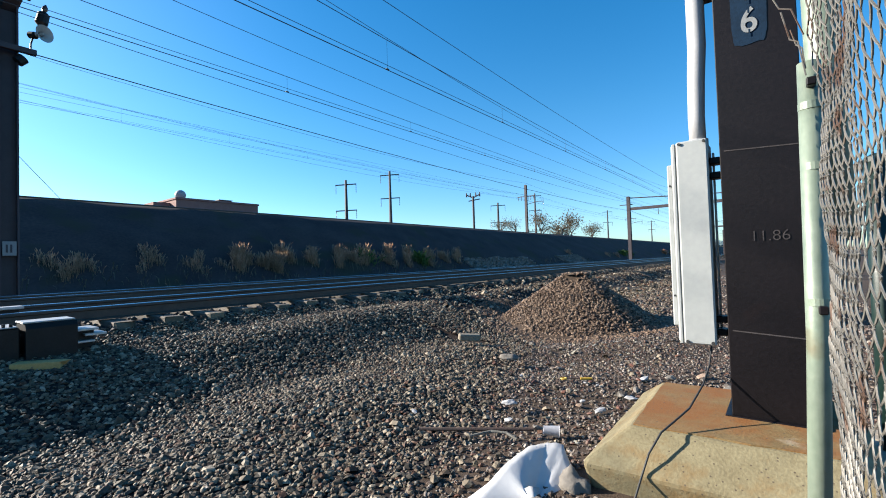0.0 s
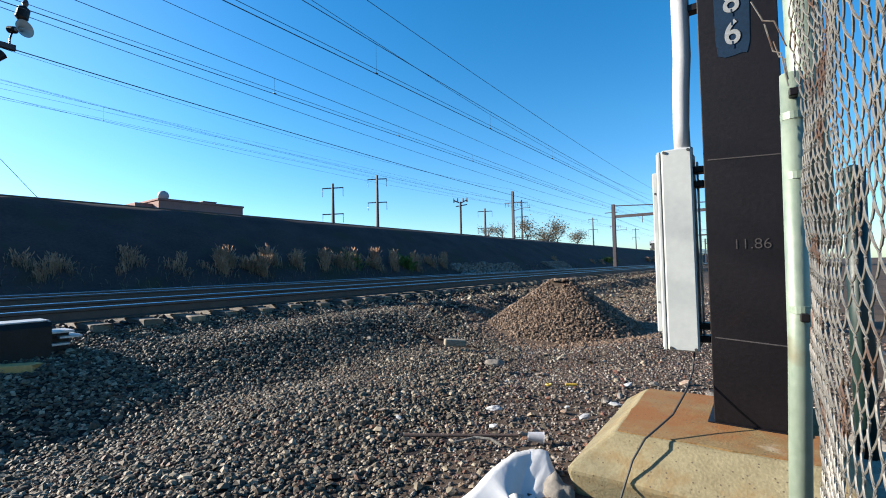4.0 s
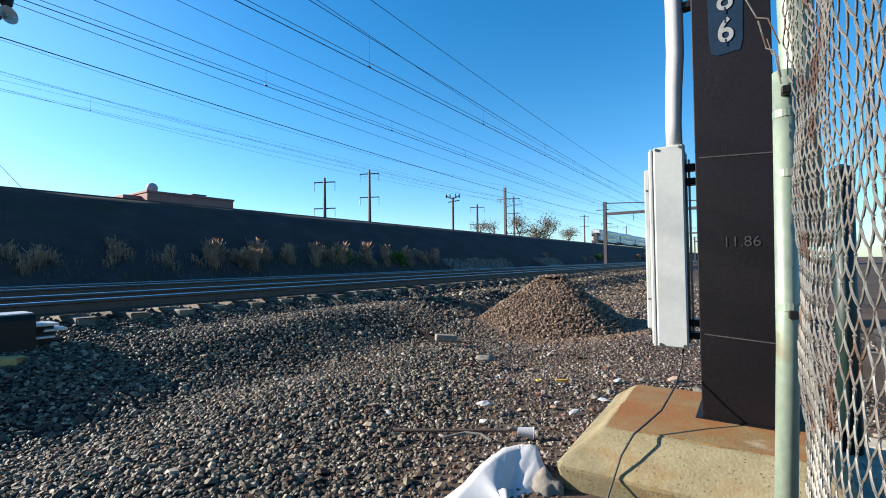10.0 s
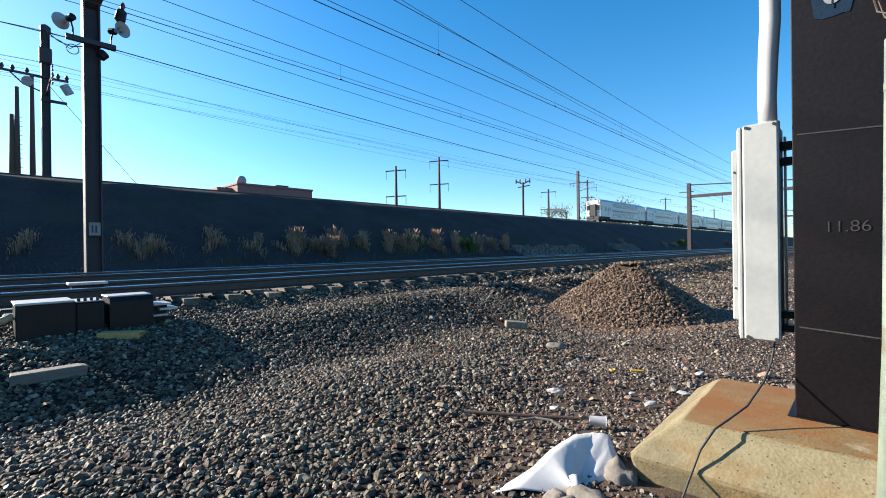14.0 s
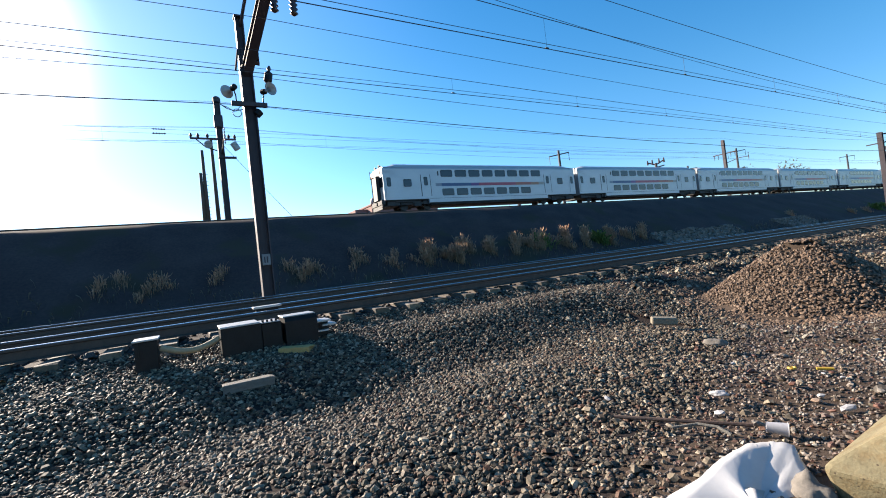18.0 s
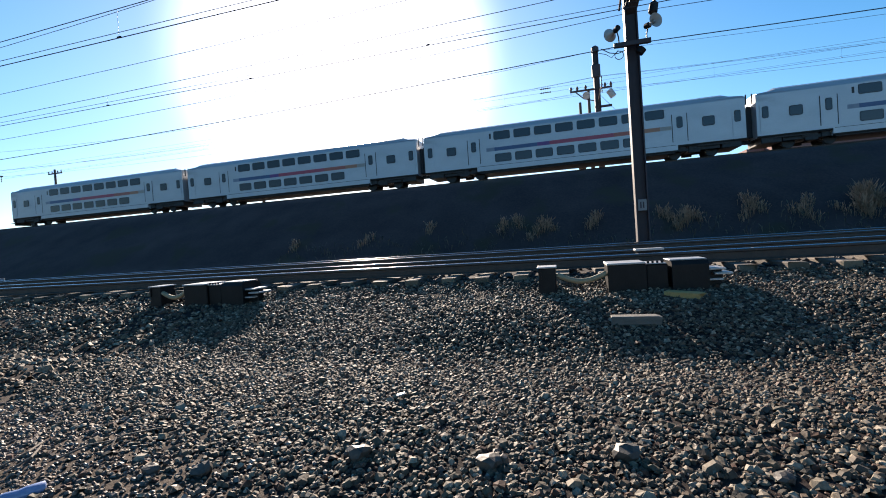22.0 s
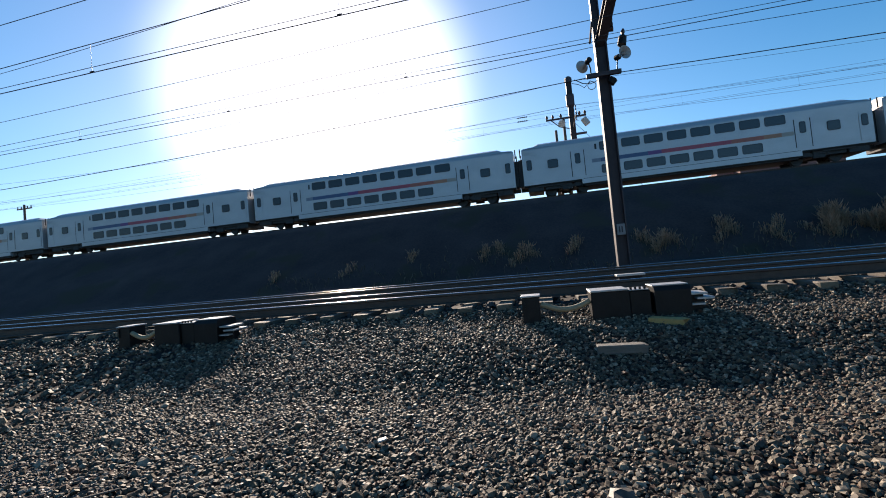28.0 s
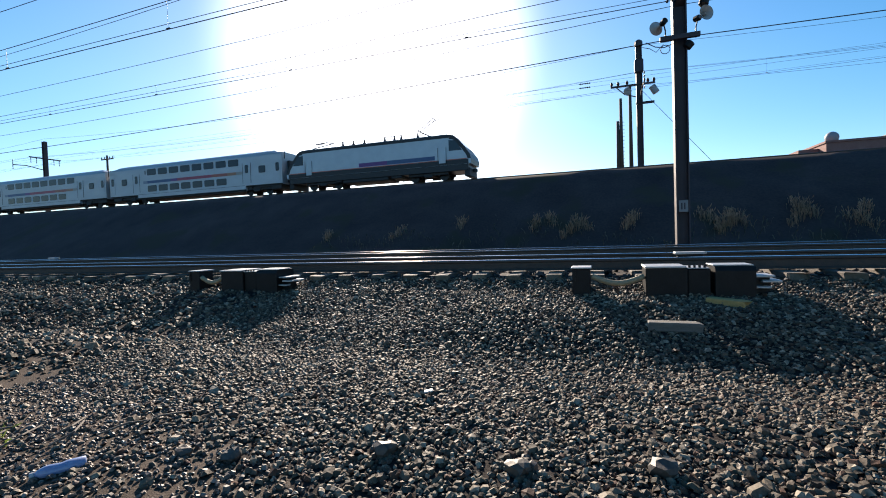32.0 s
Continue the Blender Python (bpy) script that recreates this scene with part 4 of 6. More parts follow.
slumped_sheet()
for k in range(9):
    blob("rubble_lump", "rough grey lump of broken concrete", "concrete lump", (0.045 + 0.012 * (k % 3), 0.04, 0.035 + 0.008 * (k % 2)), RUBBLE, (-0.83 + 0.035 * (k % 5) - 0.02 * (k // 5), 1.76 - 0.07 * (k // 5) + 0.02 * (k % 2), 0.02), 20 + k, 37 * k, 3, 0.4)
blob("rubble_lump", "rough broken lump of concrete", "concrete lump", (0.08, 0.06, 0.09), RUBBLE, (-0.7, 2.04, 0.03), 2, 0, 3, 0.4)
blob("rubble_lump", "rough broken lump of concrete", "concrete lump", (0.13, 0.07, 0.08), RUBBLE, (-0.74, 1.76, 0.0), 6, 0, 3, 0.4)
bk = part("brick", boxes(((-0.15, -0.06, 0), (0.15, 0.06, 0.09)), bevel=0.012), TANBRICK)
bk.matrix_world = pose(-3.37, 5.07, 0.06, 3, 5, 46)
tagged(bk, "worn pale brick lying on the gravel", "brick")
bk = blob("brick_fragment", "broken pale piece of brick", "brick", (0.11, 0.06, 0.05), RUBBLE, (-2.4, 4.44, 0.04), 3, 10, 3, 0.3)
blob("paper", "crumpled scrap of white paper", "paper", (0.055, 0.035, 0.025), PAPER, (-1.59, 3.0, 0.05), 12, 35, 3, 0.55, 3.0)
cp = thing("paper_cup", "white paper cup lying on its side", "cup", at=pose(-1.12, 2.59, 0.065, 0, 96, 30))
bm = bmesh.new()
tube(bm, [(0, 0, 0), (0, 0, 0.1)], [0.026, 0.037], 20, False)
tube(bm, [(0, 0, 0.098), (0, 0, 0.002)], [0.0355, 0.0245], 20, False)
part("wall", bm, CUP, cp, smooth=True)
part("rim", rod([(0.0367 * math.cos(a), 0.0367 * math.sin(a), 0.1) for a in (2 * math.pi * k / 20 for k in range(21))], 0.003, 6), PVC, cp)
part("bottom", rod([(0, 0, 0.004), (0, 0, 0.008)], 0.0255, 20), CUP, cp)
tagged(part("iron_rod", rod([(-1.84, 2.2, 0.05), (-1.57, 2.35, 0.055), (-1.18, 2.58, 0.06)], 0.012, 8), RAILSIDE), "rusty iron bar lying on stones", "iron bar")
tagged(part("root", rod([(-1.5, 2.3, 0.04), (-1.4, 2.4, 0.06), (-1.3, 2.43, 0.06), (-1.22, 2.42, 0.04)], 0.01, 8), GREYLUMBER), "pale bent stick lying on stones", "stick")
yt = thing("yellow_tie", "yellow plastic cable marker with a ring", "plastic marker", at=pose(-1.42, 3.98, 0.03, 0, 0, 30))
part("ring", rod([(-0.12 + 0.025 * math.cos(a), 0.025 * math.sin(a), 0.01) for a in (2 * math.pi * k / 14 for k in range(15))], 0.008, 6), YELLOW, yt)
part("strap", rod([(-0.09, 0, 0.01), (0.06, 0, 0.012)], 0.005, 6), RAILSIDE, yt, "dark thin strap")
part("tab", boxes(((0.03, -0.015, 0), (0.14, 0.015, 0.018)), bevel=0.004), YELLOW, yt)
bt = thing("plastic_bottle", "crushed clear plastic bottle lying on the ground", "bottle", at=pose(-1.31, -2.95, 0.045, 90, 0, 55))
part("bottle_wall", rod([(0, 0, -0.1), (0, 0, -0.095), (0, 0, -0.03), (0, 0, 0.0), (0, 0, 0.05), (0, 0, 0.075), (0, 0, 0.1)], [0.02, 0.034, 0.034, 0.029, 0.033, 0.026, 0.014], 16), BOTTLE, bt, smooth=True)
part("cap", rod([(0, 0, 0.1), (0, 0, 0.118)], 0.016, 14), PVC, bt)
fl = part("foil_scrap", boxes(((-0.05, -0.03, 0), (0.05, 0.03, 0.012)), bevel=0.004), MACHTOP)
fl.matrix_world = pose(-2.7, -1.52, 0.07, 10, -12, 20)
tagged(fl, "shiny crumpled scrap of foil", "foil")
for k in range(26):
    x, y = random.uniform(-0.9, 0.3), random.uniform(3.5, 4.6)
    a = random.uniform(0, 6.28)
    s = random.uniform(0.025, 0.06)
    bm = bmesh.new()
    bmesh.ops.create_icosphere(bm, subdivisions=1, radius=s)
    for v in bm.verts:
        v.co = Vector((v.co.x, v.co.y * 0.6, v.co.z * 0.35)) * random.uniform(0.7, 1.3)
    ob = part("rubbish_scrap", bm, (PAPER, RUBBLE, BRICKM, RUBBLE, RUBBLE)[k % 5])
    ob.matrix_world = pose(x, y, height(x, y) + 0.4 * s, random.uniform(-25, 25), random.uniform(-25, 25), math.degrees(a))
    tagged(ob, ("crumpled pale paper scrap", "broken bit of pale rubble", "small reddish brick chip", "broken bit of pale rubble", "broken bit of pale rubble")[k % 5], "litter", "litter beside the footing")
for k in range(46):
    x, y = random.uniform(-2.7, -0.7), random.uniform(2.5, 4.9)
    s = random.uniform(0.018, 0.045)
    bm = bmesh.new()
    bmesh.ops.create_icosphere(bm, subdivisions=1, radius=s)
    for v in bm.verts:
        v.co = Vector((v.co.x, v.co.y * 0.6, v.co.z * 0.4)) * random.uniform(0.7, 1.3)
    ob = part("rubbish_scrap", bm, (DEADLEAF, BRICKM, DEADLEAF, RUBBLE, DEADLEAF, PAPER)[k % 6])
    ob.matrix_world = pose(x, y, height(x, y) + 0.015 + 0.3 * s, random.uniform(-25, 25), random.uniform(-25, 25), random.uniform(0, 360))
    tagged(ob, ("dark curled dead leaf", "small reddish brick chip", "dark curled dead leaf", "broken bit of pale rubble", "dark curled dead leaf", "crumpled pale paper scrap")[k % 6], "litter", "litter on the stony earth")
for k in range(9):
    y = -3.9 + 0.12 * k
    x = -1.1 - 0.09 * k + random.uniform(-0.1, 0.1)
    tagged(part("twig", rod([(x, y, 0.05), (x - 0.12, y + random.uniform(-0.1, 0.1), 0.08), (x - 0.3, y + random.uniform(-0.2, 0.2), 0.05)], 0.006, 6), BARK), "thin dry grey twig", "twig", "twigs on the ground")

# ---- overhead line ----


def h_pole(bm, x, y, z0, z1, w=0.38):
    t = 0.02
    for s in (-1, 1):
        add_box(bm, (x - w / 2, y + s * (w / 2 - t) - t, z0), (x + w / 2, y + s * (w / 2 - t) + t, z1), 0.004)
    add_box(bm, (x - t / 2, y - w / 2 + t, z0), (x + t / 2, y + w / 2 - t, z1))
    return bm


def insulator_string(a, b, parent, n=3):
    a, b = Vector(a), Vector(b)
    pts, rad = [], []
    for k in range(n):
        for s, r in ((0.0, 0.02), (0.25, 0.06), (0.5, 0.065), (0.75, 0.025)):
            pts.append(a.lerp(b, (k + s) / n))
            rad.append(r)
    pts.append(b)
    rad.append(0.02)
    return part("insulator", rod(pts, rad, 10), INSULATOR, parent, "brown ribbed insulator", True)


PX, PY = -15.4, 2.17


def loudspeaker(y, z, facing):
    t = thing("loudspeaker", "grey horn loudspeaker on a pole's cross bar", "loudspeaker", "pole loudspeakers", pose(PX + 0.25, y, z, 0, 0, facing))
    prof = [(0.0, 0.045), (0.1, 0.055), (0.18, 0.08), (0.26, 0.135), (0.31, 0.205), (0.32, 0.218)]
    bm = bmesh.new()
    tube(bm, [(0, d, 0) for d, r in prof], [r for d, r in prof], 20, False)
    tube(bm, [(0, d + 0.006, 0) for d, r in prof[::-1]], [r - 0.008 for d, r in prof[::-1]], 20, False)
    part("horn", bm, HORNGREY, t, smooth=True)
    part("driver", rod([(0, 0.05, 0), (0, 0.0, 0), (0, -0.16, 0.03), (0, -0.17, 0.03)], [0.05, 0.09, 0.09, 0.03], 14), MACHINE, t, "dark driver housing")
    part("phase_plug", rod([(0, 0.18, 0), (0, 0.28, 0)], [0.045, 0.02], 12), HORNGREY, t)
    part("bracket", rod([(0, -0.06, 0), (0.05, -0.08, -0.25), (0.05, -0.08, -0.55)], 0.02, 8), MACHINE, t)


def near_portal():
    """A steel pole that kinks into the cross beam over the tracks, its own slim extension going on up."""
    t = thing("catenary_portal", "steel pole and cross beam of a railway overhead line", "catenary portal", "catenary portals")
    part("pole", h_pole(bmesh.new(), PX, PY, 0.2, 8.25, 0.38), POLEPAINT, t)
    part("pole_top", h_pole(bmesh.new(), PX - 0.2, PY - 0.03, 7.9, 10.05, 0.26), POLEPAINT, t)
    part("top_cap", boxes(((PX - 0.36, PY - 0.19, 10.05), (PX - 0.04, PY + 0.13, 10.1)), bevel=0.01), POLEPAINT, t)
    line = [(-15.45, PY + 0.02, 8.1), (-13.1, 2.56, 9.5), (-11.4, 2.7, 10.1), (0.09, 2.84, 10.1)]
    bm = bmesh.new()
    for lo, hi, w in ((-0.17, -0.14, 0.15), (0.14, 0.17, 0.15), (-0.14, 0.14, 0.012)):
        rows = [[bm.verts.new((x, y + sy * w, z + dz)) for sy, dz in ((-1, lo), (1, lo), (1, hi), (-1, hi))] for x, y, z in line]
        for a, b in zip(rows, rows[1:]):
            for k in range(4):
                bm.faces.new((a[k], a[(k + 1) % 4], b[(k + 1) % 4], b[k]))
        bm.faces.new(rows[0][::-1])
        bm.faces.new(rows[-1])
    bmesh.ops.recalc_face_normals(bm, faces=bm.faces)
    part("beam", bm, POLEPAINT, t, "riveted cross beam bent down to the pole")
    part("tie_brace", rod([(PX - 0.2, PY, 9.8), (-14.0, 2.42, 10.9), (-11.6, 2.68, 10.25)], 0.055, 6), POLEPAINT, t)
    part("speaker_bar", boxes(((PX + 0.2, PY - 0.57, 6.88), (PX + 0.32, PY + 0.52, 7.02)), bevel=0.006), POLEPAINT, t)
    part("switch_rod", rod([(PX - 0.1, PY - 0.3, 8.2), (PX - 0.15, PY - 0.16, 8.95)], 0.035, 8), POLEPAINT, t)
    part("wire_loop", rod([(PX + 0.2, PY - 0.42 + 0.13 * math.cos(a), 6.66 + 0.13 * math.sin(a)) for a in (2 * math.pi * k / 16 for k in range(17))], 0.012, 6), COPPER, t)
    part("bar_lead", rod([(PX + 0.2, PY - 0.95, 6.95), (PX + 0.2, PY - 0.7, 6.78), (PX + 0.2, PY - 0.45, 6.72), (PX + 0.2, PY - 0.2, 6.8)], 0.014, 6), COPPER, t)
    for k in range(3):
        part("bracket_insulator", rod([(PX + 0.3, PY + 0.18, 8.35 + 0.15 * k), (PX + 0.3, PY + 0.4, 8.35 + 0.15 * k)], [0.06, 0.08], 10), INSULATOR, t)
    part("fitting", rod([(PX + 0.22, PY + 0.16, 6.62), (PX + 0.22, PY + 0.28, 6.75)], 0.13, 10), MACHINE, t)
    insulator_string((PX + 0.2, PY + 0.72, 8.35), (PX + 0.2, PY + 0.6, 7.5), t, 3)
    part("disconnect_body", rod([(PX + 0.2, PY + 0.7, 8.15), (PX + 0.2, PY + 0.68, 8.08), (PX + 0.2, PY + 0.63, 7.82), (PX + 0.2, PY + 0.62, 7.74)], [0.05, 0.13, 0.14, 0.06], 12), MACHINE, t)
    for dx, dy in ((1.9, 0.72), (1.9, 1.3)):
        pts = [(PX + dx, PY + dy, 9.98)] + [(PX + dx, PY + dy, 9.95 - 0.07 * k) for k in range(10)] + [(PX + dx, PY + dy, 9.25)]
        part("insulator", rod(pts, [0.03] + [0.13 if k % 2 else 0.06 for k in range(10)] + [0.03], 12), INSULATOR, t, "brown ribbed insulator", True)
    sign = part("number_sign", boxes(((PX + 0.2, PY - 0.13, 1.66), (PX + 0.215, PY + 0.13, 2.02)), bevel=0.003), STENCIL, t, "small pale number plate")
    for k in range(2):
        part("sign_bar", boxes(((PX + 0.216, PY - 0.07 + 0.08 * k, 1.74), (PX + 0.219, PY - 0.03 + 0.08 * k, 1.94))), POLEPAINT, sign)
    guy = thing("guy_wire", "thin steel guy wire from a pole to the bank", "guy wire")
    part("strand", rod([(-43.5, 3.8, 13.6), (-43.5, 8.9, 7.2), (-43.5, 9.9, 6.0)], 0.02, 5), COPPER, guy)


near_portal()
loudspeaker(PY - 0.5, 7.43, 115)
loudspeaker(PY + 0.5, 7.43, -65)


def far_portal(y, z=8.8):
    t = thing("catenary_portal", "steel portal carrying the overhead line across the tracks", "catenary portal", "catenary portals", pose(0, y, 0))
    part("pole", h_pole(bmesh.new(), PX, 0, 0.2, z, 0.4), POLEPAINT, t)
    part("near_pole", h_pole(bmesh.new(), 0.1, 0, -0.05, z - 1, 0.4), POLEPAINT, t)
    part("beam", boxes(((PX, -0.15, 7.0), (0.1, 0.15, 7.35))), POLEPAINT, t)
    part("top_rod", rod([(PX, 0, z - 0.2), (-8, 0, z - 0.6), (0.1, 0, z - 0.9)], 0.07, 6), POLEPAINT, t)
    part("cross_arm", boxes(((PX - 1.1, -0.06, 7.7), (PX + 0.5, 0.06, 7.8))), POLEPAINT, t)
    for x in (-7.57, -11.9):
        part("hanger", rod([(x, 0, 7.0), (x, 0, 6.2)], 0.04, 6), INSULATOR, t)


for y in (60.2, 118.4, 176.6, -56.0):
    far_portal(y)


def upper_mast(y, z=17.2):
    t = thing("catenary_mast", "steel mast with a bracket arm on the embankment", "catenary mast", "embankment masts", pose(-43.5, y, 0))
    part("pole", h_pole(bmesh.new(), 0, 0, 5.9, z, 0.48), POLEPAINT, t)
    part("bracket_arm", rod([(0, 0.1, 12.9), (2.4, 0.1, 13.35), (4.0, 0.1, 13.25)], 0.06, 8), POLEPAINT, t)
    part("cross_arm", boxes(((-2.0, -0.08, 14.6), (2.0, 0.08, 14.76)), bevel=0.01), POLEPAINT, t)
    for x in (-1.8, -1.1, 1.1, 1.8):
        insulator_string((x, 0, 14.6), (x, 0, 13.8), t, 3)
    insulator_string((3.95, 0.02, 13.25), (3.95, 0.02, 12.6), t, 3)
    insulator_string((3.95, 0.02, 13.25), (3.95, 0.02, 14.02), t, 3)


for y in (87.4, 171.0, 255.0, -77.1):
    upper_mast(y)


def service_mast():
    """The mast on the bank with its arm of insulators, floodlight and drums."""
    t = thing("service_mast", "steel mast with cross arms, insulators and a floodlight", "utility pole", at=pose(-43.5, 3.6, 0.9))
    part("pole", h_pole(bmesh.new(), 0, 0, 5.0, 17.0, 0.5), POLEPAINT, t)
    part("pole_cap", rod([(0, 0, 16.6), (0, 0, 17.0), (0, 0, 17.15)], [0.34, 0.34, 0.15], 8), POLEPAINT, t)
    part("side_case", boxes(((-0.3, -0.36, 14.3), (0.3, 0.36, 15.4)), bevel=0.05), POLEPAINT, t)
    part("jumper", rod([(0.1, 0.3, 16.4), (0.1, 0.9, 16.2), (0.1, 1.4, 15.8), (0.1, 2.0, 16.4)], 0.03, 6), COPPER, t)
    arm = part("cross_arm", boxes(((-0.1, -2.4, 13.2), (0.1, 1.3, 13.34)), bevel=0.01), POLEPAINT, t)
    for y in (-2.3, -1.75, -1.0, 0.7, 1.2):
        part("pin_insulator", rod([(0, y, 13.34), (0, y, 13.5), (0, y, 13.72)], [0.05, 0.14, 0.06], 10), INSULATOR, arm)
    part("arm_brace", rod([(0, -1.9, 13.2), (0, -1.2, 12.5), (0, -0.3, 12.2)], 0.05, 6), POLEPAINT, t)
    part("floodlight", rod([(0.15, -0.95, 12.75), (0.4, -1.0, 12.65)], [0.2, 0.34], 14), HORNGREY, t, "round pale floodlight")
    part("bracket_arm", rod([(0, 0.05, 12.0), (2.4, 0.05, 12.45), (4.0, 0.05, 12.35)], 0.06, 8), POLEPAINT, t)
    insulator_string((3.95, 0.02, 12.35), (3.95, 0.02, 11.7), t, 3)
    insulator_string((3.95, 0.02, 12.35), (3.95, 0.02, 13.12), t, 3)
    part("drum", rod([(0.2, 1.0, 12.9), (0.2, 1.35, 12.3)], [0.3, 0.3], 12), HORNGREY, t, "grey transformer drum")
    part("lower_arm", boxes(((-0.1, -0.3, 11.5), (0.1, 1.2, 11.68))), POLEPAINT, t)
    return t


service_mast()


def slim_pole(x, y, z0, z1, name, label, rungs=False, arm=False):
    t = thing(name, label, "pole", "slim poles on the bank", pose(x, y, 0))
    part("shaft", rod([(0, 0, z0), (0, 0, z1)], [0.2, 0.13], 10), WOODPOLE, t, smooth=True)
    if rungs:
        for k in range(16):
            part("rung", boxes(((-0.02, -0.3, z0 + 0.5 + 0.35 * k), (0.02, 0.3, z0 + 0.53 + 0.35 * k))), WOODPOLE, t)
    if arm:
        a = part("cross_arm", boxes(((-0.06, -1.2, z1 - 0.6), (0.06, 1.2, z1 - 0.46))), WOODPOLE, t)
        for yy in (-1.1, -0.5, 0.5, 1.1):
            part("pin", rod([(0, yy, z1 - 0.46), (0, yy, z1 - 0.2)], 0.06, 8), INSULATOR, a)


slim_pole(-46.6, 3.05, 5.9, 15.0, "service_pole", "slim dark wooden service pole")
slim_pole(-46.6, 2.2, 5.9, 13.95, "ladder_pole", "slim dark pole with climbing rungs", rungs=True)
slim_pole(-46.6, 1.9, 5.9, 11.8, "service_pole", "short dark wooden service pole")
slim_pole(-43.5, -64.1, 5.9, 14.0, "telephone_pole", "dark wooden pole with one cross arm", arm=True)
slim_pole(-43.5, -32.7, 5.9, 11.2, "service_pole", "thin dark wooden pole on the bank")


def y_pole(x, y, z):
    t = thing("telephone_pole", "dark pole with a forked insulator head", "utility pole", at=pose(x, y, 0))
    part("shaft", rod([(0, 0, 5.5), (0, 0, z)], 0.22, 10), POLEPAINT, t)
    part("head_arm", rod([(-1.3, -0.5, z + 0.35), (0, 0, z - 0.3), (1.3, 0.5, z + 0.35)], 0.12, 8), POLEPAINT, t)
    part("lower_arm", rod([(-0.8, -0.4, z - 0.9), (1.2, 0.5, z - 0.6)], 0.1, 8), POLEPAINT, t)
    for s in (-1.2, -0.5, 0.5, 1.2):
        part("pin", rod([(s, s * 0.4, z - 0.1), (s, s * 0.4, z + 0.7)], [0.16, 0.1], 8), INSULATOR, t)


y_pole(-46.6, 71.3, 13.5)


def line_tower(x, y, z, second=False):
    """A slim mast with two tiers of down-turned arms."""
    t = thing("power_line_mast", "slim power line mast with two tiers of arms", "pylon", "power line masts", pose(x, y, 0, 0, 0, 25))
    part("shaft", rod([(0, 0, 4), (0, 0, z)], [0.4, 0.22], 8), POLEPAINT, t)
    for k, h in enumerate((z - 0.9, z - 5.6)):
        a = part("arm", boxes(((-2.0, -0.09, h), (2.0, 0.09, h + 0.18))), POLEPAINT, t)
        for s in (-1.95, 1.95):
            insulator_string((s, 0, h), (s, 0, h - 1.5), a, 4)
    if second:
        a = part("low_arm", boxes(((-2.6, -0.09, z - 12.2), (2.2, 0.09, z - 12.0))), POLEPAINT, t)
        for s in (-2.2, -1, 1, 2):
            part("pin", rod([(s, 0, z - 12), (s, 0, z - 11.4)], 0.12, 8), INSULATOR, a)


line_tower(-62, 53.1, 16.4)
line_tower(-62, 64.5, 19.7, True)
line_tower(-62, 107.2, 17.0)
line_tower(-62, 130.7, 22.0, True)
line_tower(-62, 205.0, 22.0)
line_tower(-62, 290.0, 22.0)


def wire(x, z, y0, y1, r, spans, sag, name, label, dx=0.0):
    """A wire along the tracks that sags from support to support."""
    t = thing(name, label, "overhead wire", "overhead wires")
    pts = []
    ys = [y0] + [s for s in spans if y0 < s < y1] + [y1]
    for a, b in zip(ys, ys[1:]):
        n = 14
        for k in range(n):
            f = k / n
            pts.append((x + dx * math.sin(math.pi * f), a + (b - a) * f, z - 4 * sag * f * (1 - f)))
    pts.append((x, y1, z))
    part("strand", rod(pts, 0.75 * r, 5), COPPER, t)
    return t


SPANS = [-114.2, -56.0, 2.17, 60.2, 118.4, 176.6, 235, 293]


def catenary(x, zc, zm, sag, spans, label):
    """A contact wire with its messenger above it and droppers between."""
    t = wire(x, zc, spans[0], spans[-1], 0.014, spans, 0.0, "contact_wire", label)
    for a, b in zip(spans, spans[1:]):
        pts = [(x, a + (b - a) * k / 16, zm - 4 * sag * (k / 16) * (1 - k / 16)) for k in range(17)]
        part("messenger", rod(pts, 0.009, 5), COPPER, t)
        if -120 < a < 160:
            for k in range(1, 10):
                f = k / 10
                part("dropper", rod([(x, a + (b - a) * f, zc), (x, a + (b - a) * f, zm - 4 * sag * f * (1 - f))], 0.004, 4), COPPER, t)
                part("dropper_clip", rod([(x, a + (b - a) * f - 0.05, zc + 0.02), (x, a + (b - a) * f + 0.05, zc + 0.02)], 0.018, 6), COPPER, t)
    part("auxiliary", rod([(x, spans[0], zc + 0.12), (x, spans[-1], zc + 0.12)], 0.007, 5), COPPER, t)


catenary(-7.57, 6.05, 7.0, 0.5, SPANS, "contact wire with messenger and droppers over the near track")
catenary(-11.9, 6.6, 7.2, 0.3, SPANS, "contact wire with messenger and droppers over the second track")
USPANS = [-245, -161, -77.1, 3.6, 87.4, 171, 255, 339]
catenary(-39.55, 12.6, 14.0, 0.9, USPANS, "contact wire with messenger over the embankment track")
for zz in (13.28, 13.62):
    si = thing("section_insulator", "short dark insulator set into an overhead wire", "insulator", "wire insulators", pose(-39.55, -0.95, zz))
    part("core", rod([(0, -0.45, 0), (0, 0.45, 0)], 0.035, 8), INSULATOR, si)
    for k in range(5):
        part("shed", rod([(0, -0.36 + 0.18 * k, 0), (0, -0.3 + 0.18 * k, 0)], [0.085, 0.05], 10), INSULATOR, si)
wire(-39.55, 13.62, -77.1, 87.4, 0.012, [-0.95], 0.0, "jumper_wire", "thin wire over the embankment track")
wire(-39.55, 13.28, -77.1, 87.4, 0.012, [-0.95], 0.0, "jumper_wire", "thin wire over the embankment track")
wire(-15.2, 6.95, SPANS[0], SPANS[-1], 0.02, SPANS, 0.45, "feeder_wire", "black feeder wire with small clips along the poles")
